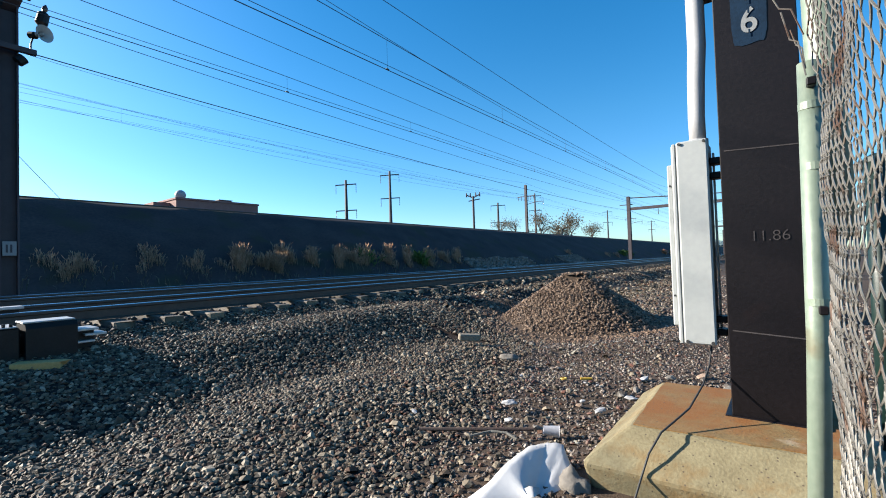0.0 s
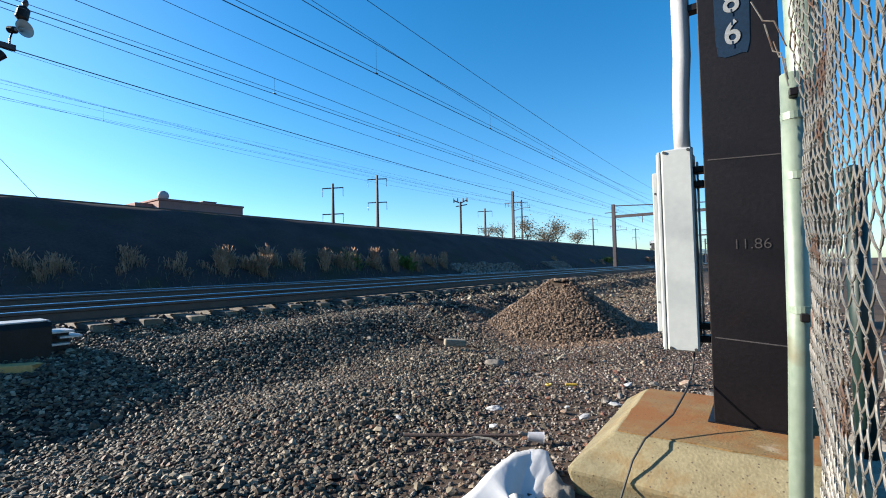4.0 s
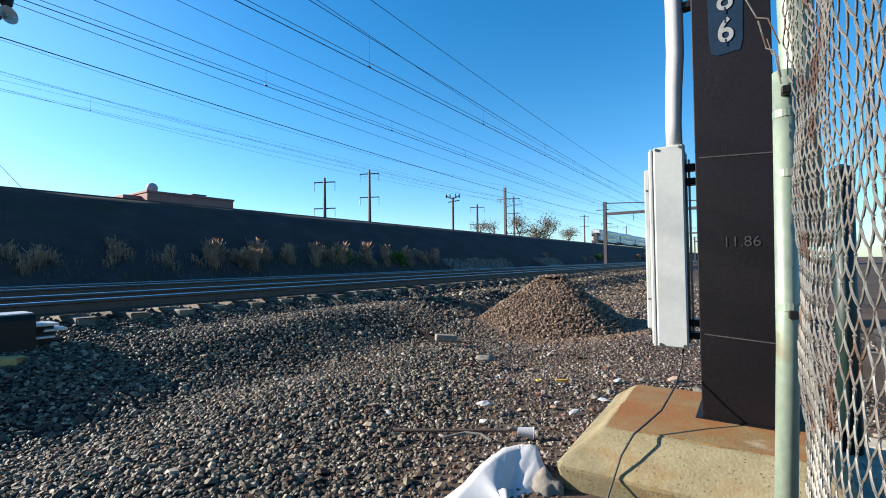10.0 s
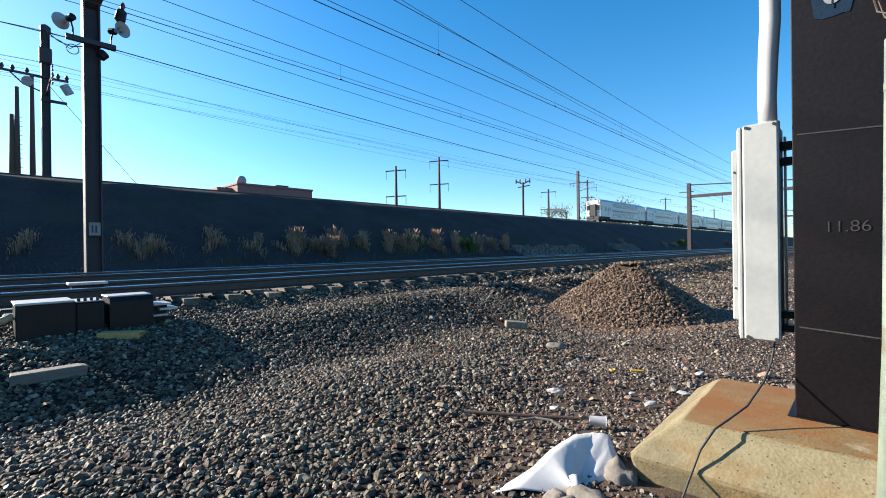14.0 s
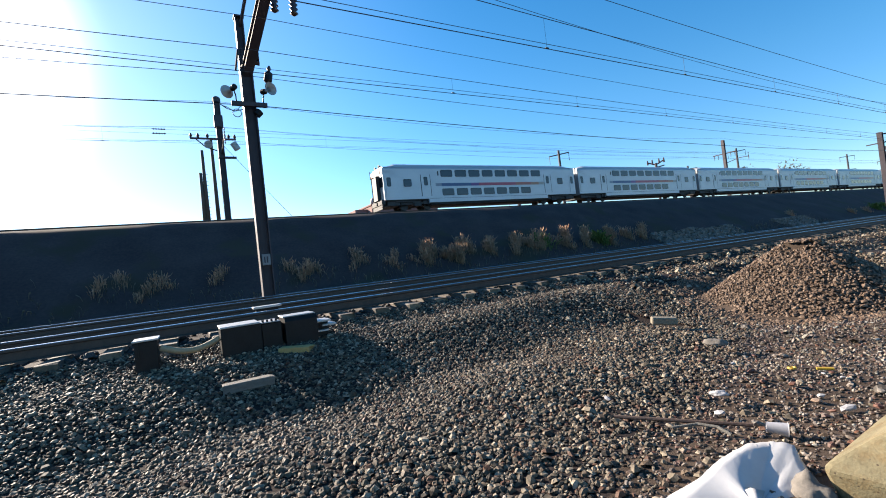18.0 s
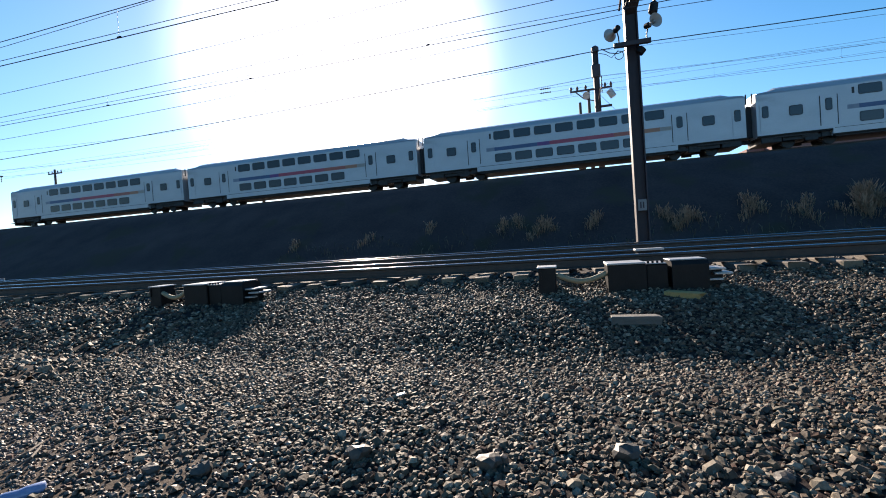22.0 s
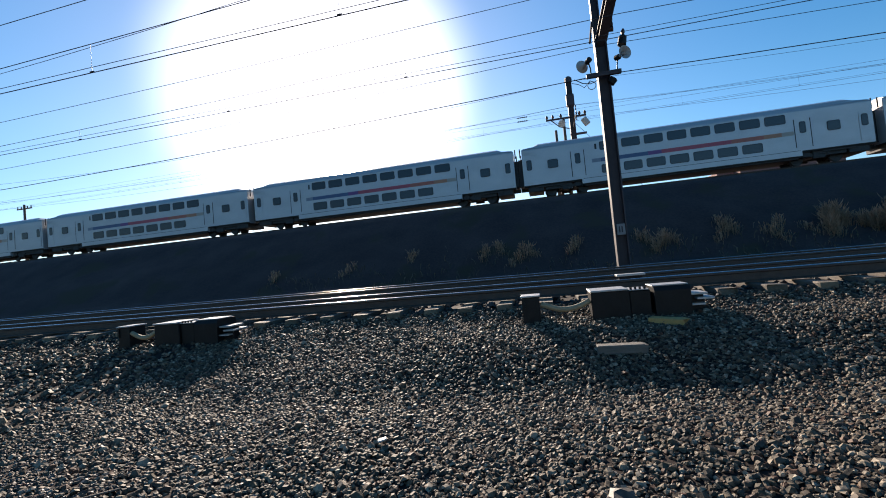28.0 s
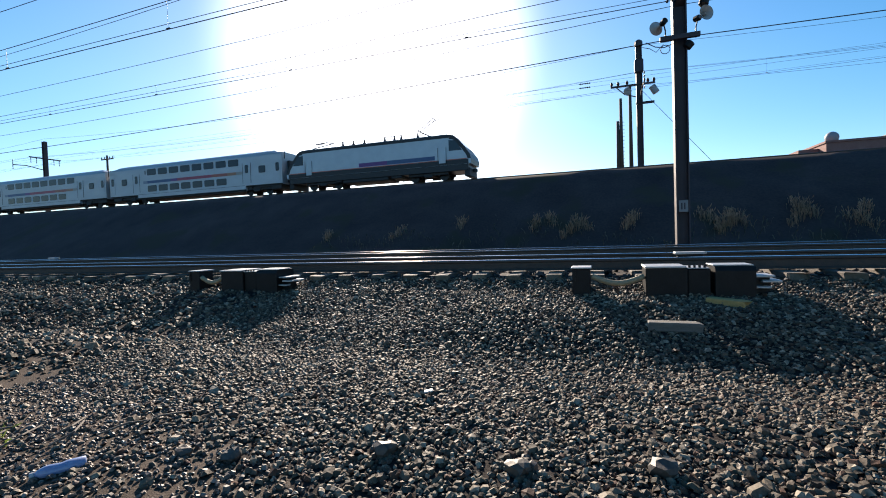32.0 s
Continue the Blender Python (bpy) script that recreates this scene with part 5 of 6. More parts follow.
wire(-15.35, 8.0, SPANS[0], SPANS[-1], 0.013, SPANS, 0.5, "feeder_wire", "thin feeder wire along the poles")
wire(-11.9, 8.1, SPANS[0], SPANS[-1], 0.011, SPANS, 0.35, "feeder_wire", "thin feeder wire over the tracks")
wire(-8.6, 8.9, SPANS[0], SPANS[-1], 0.013, SPANS, 0.5, "feeder_wire", "thin feeder wire over the tracks")
wire(-9.4, 8.75, SPANS[0], SPANS[-1], 0.011, SPANS, 0.3, "feeder_wire", "thin feeder wire over the tracks", -1.2)
wire(-43.5, 17.6, USPANS[0], USPANS[-1], 0.02, USPANS, 1.2, "transmission_wire", "high wire along the embankment masts")
wire(-45.3, 14.6, USPANS[0], USPANS[-1], 0.016, USPANS, 1.0, "transmission_wire", "thin wire along the embankment masts")
wire(-41.5, 14.6, USPANS[0], USPANS[-1], 0.016, USPANS, 1.0, "transmission_wire", "thin wire along the embankment masts")

# ---- the building, trees and houses far off ----
bld = thing("brick_building", "low red brick building with a pale round dome", "building", at=pose(-112, 52, 2.9))
bw = part("wall", boxes(((-9, -10.9, 0), (9, 7.9, 13.5)), bevel=0.05), REDBRICK, bld)
part("parapet", boxes(((-9.2, -11.1, 13.5), (9.2, 8.1, 13.95)), bevel=0.05), REDBRICK, bld)
part("lower_wing", boxes(((-6, -14.2, 0), (6, -10.9, 13.0)), bevel=0.05), REDBRICK, bld)
part("roof_house", boxes(((-3, 1.3, 13.95), (3, 4.3, 15.0)), bevel=0.05), REDBRICK, bld)
part("roof_house_cap", boxes(((-3.2, 1.1, 15.0), (3.2, 4.5, 15.2)), bevel=0.03), POLEPAINT, bld)
bm = bmesh.new()
bmesh.ops.create_uvsphere(bm, u_segments=20, v_segments=12, radius=1.15)
dm = part("dome", bm, DOMEWHITE, bld, "pale panelled radome", True)
dm.location = (4, -8.0, 15.25)
part("dome_foot", rod([(4, -8.0, 13.9), (4, -8.0, 14.6)], 0.9, 16), DOMEWHITE, bld)
for k in range(7):
    w = part("window", boxes(((9.0, -10.2 + 2.6 * k, 9.6), (9.06, -8.8 + 2.6 * k, 11.6)), bevel=0.02), WINGLASS, bw)


def tree(x, y, z, h, spread, m, leaves, label, seed):
    t = thing("tree", label, "tree", "trees on the bank", pose(x, y, z))
    r = random.Random(seed)
    bm = bmesh.new()
    tips = []

    def grow(p, d, length, rad, depth):
        q = p + d * length
        mid = p + d * length * 0.5 + Vector((r.uniform(-1, 1), r.uniform(-1, 1), 0)) * length * 0.06
        tube(bm, [p, mid, q], [rad, rad * 0.8, rad * 0.6], 6 if depth < 2 else 4)
        if depth >= 4:
            tips.append(q)
            return
        for _ in range(3 if depth else 4):
            nd = (d + Vector((r.uniform(-1, 1), r.uniform(-1, 1), r.uniform(-0.25, 0.7))) * 0.75 * spread).normalized()
            grow(q if r.random() < 0.6 else mid, nd, length * r.uniform(0.58, 0.8), rad * 0.55, depth + 1)
        if depth >= 2:
            tips.append(q)

    grow(Vector((0, 0, 0)), Vector((0.05, 0.02, 1)).normalized(), h * 0.3, h * 0.028, 0)
    part("trunk", bm, BARK, t)
    V, F = [], []
    for tip in tips:
        for _ in range(leaves):
            c = tip + Vector((r.gauss(0, 1), r.gauss(0, 1), r.gauss(0, 0.8))) * h * 0.1
            a, b = Vector((r.gauss(0, 1), r.gauss(0, 1), r.gauss(0, 1))).normalized(), Vector((r.gauss(0, 1), r.gauss(0, 1), r.gauss(0, 1))).normalized()
            s = h * r.uniform(0.014, 0.028)
            n = len(V)
            V += [c - a * s, c + b * s * 0.6, c + a * s, c - b * s * 0.6]
            F.append((n, n + 1, n + 2, n + 3))
    ob = new("crown", mesh_from("crown", V, F, m))
    ob.parent = t


tree(-51, 96, 6.0, 7, 1.5, AUTUMN, 3, "small half-bare tree with few brown leaves", 3)
tree(-52, 91, 6.0, 6, 1.6, AUTUMN, 3, "small half-bare tree with few brown leaves", 8)
tree(-56, 121, 6.0, 10.5, 1.5, AUTUMN, 6, "leafy tree turning yellow-green on the bank", 5)
tree(-54, 132, 6.0, 12.5, 1.7, AUTUMN, 5, "brownish half-bare tree on the bank", 11)
tree(-56, 145, 6.0, 11.5, 1.7, AUTUMN, 5, "brownish half-bare tree on the bank", 14)
tree(-53, 156, 6.0, 10, 1.6, AUTUMN, 6, "low leafy tree on the bank", 21)
tree(-58, 138, 6.0, 9, 1.8, AUTUMN, 6, "low leafy tree on the bank", 24)
tree(7.5, 26, 0, 4.0, 1.2, GREENLEAF, 10, "green leafy bush beyond the fence", 31)
tree(3.4, 11.5, 0, 2.4, 1.4, GREENLEAF, 10, "green leafy bush beyond the fence", 37)


def house(x, y, w, d, h, m, turn, label):
    t = thing("house", label, "house", "houses beyond the fence", pose(x, y, 0, 0, 0, turn))
    wall = part("wall", boxes(((-w / 2, -d / 2, 0), (w / 2, d / 2, h))), m, t)
    bm = prism(bmesh.new(), [(-w / 2 - 0.3, h), (w / 2 + 0.3, h), (0, h + w * 0.3)], -d / 2 - 0.3, d / 2 + 0.3)
    part("roof", bm, ROOFGREY, t)
    for k in range(3):
        for z in (1.0, 3.6):
            if z + 1.4 < h:
                wd = part("window", boxes(((-w / 2 + 0.8 + k * w / 3.2, -d / 2 - 0.05, z), (-w / 2 + 1.7 + k * w / 3.2, -d / 2 + 0.02, z + 1.4)), bevel=0.02), PVC, wall, "white window")
                part("pane", boxes(((-w / 2 + 0.88 + k * w / 3.2, -d / 2 - 0.06, z + 0.08), (-w / 2 + 1.62 + k * w / 3.2, -d / 2 - 0.045, z + 1.32))), WINGLASS, wd)


house(24, 88, 9, 11, 4.4, SIDING, -8, "pale sided house with a grey gable roof")
house(44, 84, 10, 11, 5.0, REDBRICK, 6, "red brick house with a grey gable roof")
house(1.5, 95, 12, 14, 5.0, PAVER, 0, "pale low house beyond the tracks' side")
PAVE = thing("paved_path", "path of pale concrete pavers behind the fence", "paving")
me = None
for i in range(8):
    for j in range(15):
        bm = boxes(((-0.098, -0.048, 0), (0.098, 0.048, 0.03)), bevel=0.005) if me is None else None
        if me is None:
            first = part("paver", bm, PAVER, PAVE)
            me = first.data
            ob = first
        else:
            ob = new("paver", me)
            ob.parent = PAVE
        ob.location = (0.42 + 0.2 * i + (0.1 if j % 2 else 0), 2.3 + 0.1 * j, 0.012 + random.uniform(-0.003, 0.003))

# ---- weeds on the bank ----


def blades(V, F, x, y, n, h, spread, lean, seed, width=(0.008, 0.016)):
    """Adds upright feathered stalks round a point."""
    r = random.Random(seed)
    for _ in range(n):
        bx, by = r.gauss(0, spread), r.gauss(0, spread)
        hh = h * r.uniform(0.35, 1.05) * (1 - 0.3 * min(1, abs(by) / (2 * spread)))
        lx, ly = r.gauss(0, lean) * hh, (r.gauss(0, lean) + 0.2 * by) * hh
        w = r.uniform(*width)
        z0 = height(x + bx, y + by)
        a = r.uniform(0, math.pi)
        c, s = math.cos(a) * w, math.sin(a) * w
        k = len(V)
        V += [(x + bx - c, y + by - s, z0 - 0.05), (x + bx + c, y + by + s, z0 - 0.05), (x + bx + lx * 0.5 + c * 0.8, y + by + ly * 0.5 + s * 0.8, z0 + hh * 0.62), (x + bx + lx * 0.5 - c * 0.8, y + by + ly * 0.5 - s * 0.8, z0 + hh * 0.62)]
        V += [(x + bx + lx + c * 2.4, y + by + ly + s * 2.4, z0 + hh * 0.84), (x + bx + lx - c * 2.4, y + by + ly - s * 2.4, z0 + hh * 0.84), (x + bx + 1.25 * lx, y + by + 1.25 * ly, z0 + hh)]
        F += [(k, k + 1, k + 2, k + 3), (k + 3, k + 2, k + 4, k + 5), (k + 5, k + 4, k + 6)]


def weed_bed(name, label, clumps, m, spread, lean, width=(0.008, 0.016)):
    V, F = [], []
    for k, (x, y, n, h) in enumerate(clumps):
        blades(V, F, x, y, n, h, spread, lean, 100 + k, width)
    tagged(new(name, mesh_from(name, V, F, m)), label, "weeds", kind="stuff")


REEDS = [(-14.5, 0.8, 60), (-10.2, 0.8, 40), (-6.9, 0.8, 60), (-3.1, 0.75, 70), (-2.4, 0.7, 60), (-1.5, 0.85, 90), (-1.0, 0.8, 80), (1.1, 0.95, 90), (4.2, 0.9, 90), (4.7, 1.05, 130), (5.2, 0.95, 90), (7.3, 0.8, 70), (7.7, 0.95, 100), (9.2, 0.85, 80), (9.6, 0.75, 60), (10.6, 0.6, 60), (11.3, 1.0, 120), (11.8, 1.15, 170), (12.8, 1.1, 160), (13.3, 1.25, 190), (14.3, 1.15, 150), (15.7, 0.95, 100), (16.2, 0.85, 80), (17.4, 0.9, 90), (18.2, 1.0, 120), (18.9, 1.0, 120), (19.8, 1.05, 130), (20.5, 1.0, 120), (21.6, 0.95, 110), (22.6, 1.05, 130), (23.5, 1.05, 130), (24.6, 1.05, 130), (25.7, 1.0, 120), (27.0, 0.95, 110), (28.2, 1.0, 120), (29.6, 0.9, 90), (31.0, 0.9, 90), (56, 0.8, 60), (70, 0.8, 80), (74, 0.8, 60), (112, 1.2, 260), (118, 1.2, 260), (125, 1.2, 260)]
weed_bed("reed_bed", "dry tan reeds along the dark bank", [(-21.5 + 0.5 * math.sin(3 * y) + 0.3 * q, y + 0.28 * q * math.sin(5 * y), int((0.95 if y > 11 else 0.55) * (1 - 0.2 * abs(q)) * n), (0.85 if y > 11 else 0.68) * (1 - 0.25 * abs(q)) * h) for y, h, n in REEDS for q in (-1, 0, 1)], DRYGRASS, 0.12, 0.2, (0.005, 0.011))
weed_bed("green_weeds", "bushy green weeds on the bank", [(-21.2, 25.1, 260, 0.75), (-21.3, 78.0, 220, 0.8), (-21.3, 82.0, 200, 0.7), (-21.4, 20.0, 60, 0.8)], GREENLEAF, 0.28, 0.35, (0.02, 0.04))
weed_bed("dull_weeds", "low dull weed stalks at the foot of a bank", [(-20.4 + random.uniform(-0.7, 0.5), float(y), 16, 0.36) for y in np.arange(-14, 60, 0.9)], DULLGRASS, 0.4, 0.3)
weed_bed("grass_tuft", "small green tuft of grass on stony earth", [(-1.1, -3.9, 160, 0.1), (-0.9, -3.75, 120, 0.1), (-1.3, -4.1, 100, 0.09)], GREENLEAF, 0.14, 0.5, (0.004, 0.009))


def rubble_slope(y0, y1, label):
    """Pale stones slid down the bank."""
    V, F = [], []
    r = random.Random(int(y0))
    for _ in range(900):
        f = r.random()
        y = y0 + (y1 - y0) * f
        x = -21.3 + r.random() * 2.6 * (1 - 0.55 * f)
        s = r.uniform(0.08, 0.24)
        p = Vector((x, y, height(x, y) + 0.3 * s))
        k = len(V)
        V += [p + Vector([c * s * r.uniform(0.6, 1.3) for c in v]) for v in CUBE_V]
        F += [tuple(int(i) + k for i in t3) for t3 in CUBE_F]
    tagged(new("rubble_slope", mesh_from("rubble_slope", V, F, RUBBLE)), label, "rubble", kind="stuff")


rubble_slope(30.5, 42, "pale broken stone slid down the dark bank")
rubble_slope(50, 57, "pale broken stone slid down the dark bank")

# ---- the train ----
TX, TZ, CAR = -39.55, 6.3, 25.9
BLUE = surface("blue_stripe", (0.03, 0.075, 0.17), (0.045, 0.1, 0.21), 3, (0.35, 0.5), bump=0)
RED = surface("red_stripe", (0.4, 0.045, 0.08), (0.47, 0.07, 0.1), 3, (0.35, 0.5), bump=0)
VERMILION = surface("vermilion_stripe", (0.4, 0.085, 0.06), (0.47, 0.12, 0.08), 3, (0.35, 0.5), bump=0)
ORANGE = surface("orange_stripe", (0.4, 0.15, 0.08), (0.46, 0.19, 0.11), 3, (0.35, 0.5), bump=0)
FADEBLUE = surface("faded_blue_stripe", (0.16, 0.19, 0.24), (0.2, 0.23, 0.28), 3, (0.35, 0.5), bump=0)
FADETAN = surface("faded_tan_stripe", (0.3, 0.25, 0.21), (0.35, 0.3, 0.26), 3, (0.35, 0.5), bump=0)
PURPLE = surface("purple_stripe", (0.13, 0.035, 0.16), (0.17, 0.05, 0.19), 3, (0.35, 0.5), bump=0)
STRIPE = ((-7.0, -6.3, FADEBLUE, "faded blue"), (-6.3, -2.7, BLUE, "blue"), (-2.7, -1.7, PURPLE, "purple"), (-1.7, 3.3, RED, "red"), (3.3, 5.5, VERMILION, "vermilion"), (5.5, 6.7, ORANGE, "orange"), (6.7, 7.5, FADETAN, "faded tan"))


def section(y0, y1, zb):
    return ([(-1.52, zb + 0.12), (-1.42, zb), (1.42, zb), (1.52, zb + 0.12), (1.52, 3.98), (1.47, 4.1), (-1.47, 4.1), (-1.52, 3.98)], y0, y1)


def rounded(w, h, r):
    """An oblong outline with rounded corners."""
    return [(sx * (w / 2 - r) + r * math.cos(a), sz * (h / 2 - r) + r * math.sin(a)) for sx, sz, a0 in ((1, 1, 0), (-1, 1, 90), (-1, -1, 180), (1, -1, 270)) for a in (radians(a0 + d) for d in (0, 45, 90))]


def window_mesh(w, h):
    bm = bmesh.new()
    prism(bm, rounded(w + 0.08, h + 0.08, 0.12), -0.012, 0.006, 0, "x")
    a = bpy.data.meshes.new("window")
    bm.to_mesh(a)
    bm.free()
    a.materials.append(BLACKTRIM)
    bm = bmesh.new()
    prism(bm, rounded(w, h, 0.09), -0.004, 0.012, 0, "x")
    b = bpy.data.meshes.new("pane")
    bm.to_mesh(b)
    bm.free()
    b.materials.append(WINGLASS)
    return a, b


WIN_L, WIN_S, WIN_D = window_mesh(1.33, 0.64), window_mesh(0.78, 0.66), window_mesh(0.36, 0.8)


def put_window(pair, x, y, z, parent, name="window"):
    ob = new(name, pair[0])
    ob.parent = parent
    ob.matrix_local = pose(x, y, z, 0, 0, 0 if x > 0 else 180)
    pane = new("pane", pair[1])
    pane.parent = ob
    return ob


def wheel_truck(parent, y, wheelbase=2.6, name="truck"):
    bm = bmesh.new()
    for s in (-1, 1):
        add_box(bm, (s * 1.12 - 0.09, -wheelbase / 2 - 0.5, 0.5), (s * 1.12 + 0.09, wheelbase / 2 + 0.5, 0.78), 0.03)
        add_box(bm, (s * 1.16 - 0.12, -0.4, 0.35), (s * 1.16 + 0.12, 0.4, 0.95), 0.03)
    add_box(bm, (-1.1, -0.25, 0.55), (1.1, 0.25, 0.9), 0.03)
    ob = part(name, bm, UNDER, parent, "dark wheel truck")
    ob.location = (0, y, 0)
    for s in (-1, 1):
        bm = bmesh.new()
        tube(bm, [(-0.82, 0, 0), (0.82, 0, 0)], 0.09, 8)
        for t in (-1, 1):
            tube(bm, [(t * 0.69, 0, 0), (t * 0.7, 0, 0), (t * 0.82, 0, 0)], [0.47, 0.44, 0.43], 20)
        w = part("wheelset", bm, UNDER, ob)
        w.location = (0, s * wheelbase / 2, 0.44)
    return ob


def passenger_car():
    t = thing("passenger_car", "silver double-deck passenger car with a coloured stripe", "train car", "cars of the train")
    bm = bmesh.new()
    for o, a, b in (section(-12.6, -7.9, 0.88), section(-7.9, 7.9, 0.5), section(7.9, 12.6, 0.88)):
        prism(bm, o, a, b)
    for v in bm.verts:
        if abs(v.co.y) > 12.5:
            v.co.x *= 0.97
    for f in bm.faces:
        if f.normal.z < -0.4:
            f.material_index = 1
    part("body", bm, [ALUMINIUM, UNDER], t)
    part("keel", boxes(((-1.38, -7.7, 0.41), (1.38, 7.7, 0.52)), bevel=0.02), UNDER, t, "dark keel under the lower deck")
    for e in (-1, 1):
        for a, b, zl in ((11.0, 12.3, 0.45), (8.0, 8.5, 0.5), (9.0, 9.7, 0.62)):
            part("equipment_box", boxes(((-1.3, min(e * a, e * b), zl), (1.3, max(e * a, e * b), 0.9)), bevel=0.03), UNDER, t)
    bm = bmesh.new()
    rings = []
    for y, k in ((-12.5, 0.35), (-11.6, 0.62), (-11.2, 1.0), (11.2, 1.0), (11.6, 0.62), (12.5, 0.35)):
        rings.append([bm.verts.new((x, y, 4.1 + (z - 4.1) * k)) for x, z in ((-1.47, 4.1), (-1.3, 4.36), (-0.8, 4.56), (0.8, 4.56), (1.3, 4.36), (1.47, 4.1))])
    for a, b in zip(rings, rings[1:]):
        for i in range(5):
            bm.faces.new((a[i], a[i + 1], b[i + 1], b[i]))
    bm.faces.new(rings[0][::-1])
    bm.faces.new(rings[-1])
    bmesh.ops.recalc_face_normals(bm, faces=bm.faces)
    part("roof", bm, ALUMINIUM, t)
    for s in (-1, 1):
        x = 1.52 * s
        for k in range(8):
            put_window(WIN_L, x, -5.62 + 1.711 * k, 3.52, t)
        for k in range(7):
            put_window(WIN_L, x, -5.6 + 1.711 * k, 1.62, t)
        for yy in (-6.62, 6.68):
            part("slot_window", boxes(((x - 0.01, yy - 0.08, 3.3), (x + s * 0.008, yy + 0.08, 3.74)), bevel=0.004), BLACKTRIM, t)
        for e in (-1, 1):
            put_window(WIN_S, x, e * 10.1, 2.6, t, "square_window")
            d = part("door", boxes(((x - 0.01, e * 8.1 - 0.5, 1.28), (x + s * 0.012, e * 8.1 + 0.5, 3.36)), bevel=0.004), ALUMINIUM, t)
            put_window(WIN_D, x + s * 0.01, e * 8.1, 2.75, d, "door_window")
            for q in (-1, 1):
                part("door_seal", boxes(((x - 0.01, e * 8.1 + q * 0.53 - 0.03, 1.25), (x + s * 0.008, e * 8.1 + q * 0.53 + 0.03, 3.4))), BLACKTRIM, t)
            d = part("end_door", boxes(((x * 0.985 - 0.01, e * 12.05 - 0.34, 1.2), (x * 0.985 + s * 0.02, e * 12.05 + 0.34, 3.3)), bevel=0.004), ALUMINIUM, t)
            put_window(WIN_D, x * 0.985 + s * 0.018, e * 12.05, 2.7, d, "door_window")
        for a, b, m, nm in STRIPE:
            part("stripe", boxes(((x - 0.005, a, 2.22), (x + s * 0.004, b - 0.002, 2.53))), m, t, nm + " painted stripe")
        part("grille_line", boxes(((x - 0.005, -7.8, 1.0), (x + s * 0.003, 7.8, 1.03))), BLACKTRIM, t)
        for e in (-1, 1):
            part("under_box", boxes(((s * 1.3 - 0.06, min(e * 9.3, e * 11.5), 0.75), (s * 1.3 + 0.06, max(e * 9.3, e * 11.5), 1.05)), bevel=0.02), UNDER, t)
    for e in (-1, 1):
        wheel_truck(t, e * 9.1)
        part("gangway", boxes(((-0.6, e * 12.6 - 0.02, 1.1), (0.6, e * 12.92, 3.4)), bevel=0.05), BLACKTRIM, t, "black folding gangway")
        part("coupler", boxes(((-0.14, min(e * 12.2, e * 12.94), 0.7), (0.14, max(e * 12.2, e * 12.94), 1.0)), bevel=0.03), UNDER, t)
        part("roof_vent", boxes(((-0.7, e * 10.2 - 0.6, 4.5), (0.7, e * 10.2 + 0.6, 4.6)), bevel=0.03), ROOFGREY, t)
        for q in (-1, 1):
            part("end_post", rod([(q * 1.2, e * 12.75, 3.5), (q * 1.2, e * 12.75, 4.25)], 0.05, 8), UNDER, t)
    return t


def cab_front(t):
    """The driving end: dark windscreens, the middle door, lamps and buffer beam."""
    y = -12.62
    part("front_door", boxes(((-0.42, y - 0.04, 1.15), (0.42, y, 3.3)), bevel=0.01), BLACKTRIM, t, "dark front door")
    for s in (-1, 1):
        part("windscreen", boxes(((s * 0.95 - 0.38, y - 0.03, 2.3), (s * 0.95 + 0.38, y + 0.02, 3.25)), bevel=0.02), WINGLASS, t)
        part("front_pillar", boxes(((s * 0.52 - 0.05, y - 0.12, 1.1), (s * 0.52 + 0.05, y, 3.5)), bevel=0.02), ALUMINIUM, t)
        part("headlight", rod([(s * 0.95, y - 0.05, 1.75), (s * 0.95, y, 1.75)], 0.12, 14), PVC, t)
        part("marker_lamp", rod([(s * 1.2, y - 0.05, 3.65), (s * 1.2, y, 3.65)], 0.07, 12), REDLINE, t)
        part("horn", rod([(s * 0.5, y + 0.6, 4.25), (s * 0.5, y + 0.3, 4.4), (s * 0.5, y + 0.1, 4.42)], [0.05, 0.06, 0.14], 10), UNDER, t)
    part("buffer_beam", boxes(((-1.3, y - 0.25, 0.6), (1.3, y + 0.1, 1.05)), bevel=0.03), UNDER, t)
    part("pilot", boxes(((-1.2, y - 0.2, 0.18), (1.2, y - 0.1, 0.6)), bevel=0.02), UNDER, t)
    part("step", boxes(((1.0, y - 0.3, 0.4), (1.5, y + 0.3, 0.46)), bevel=0.01), UNDER, t)


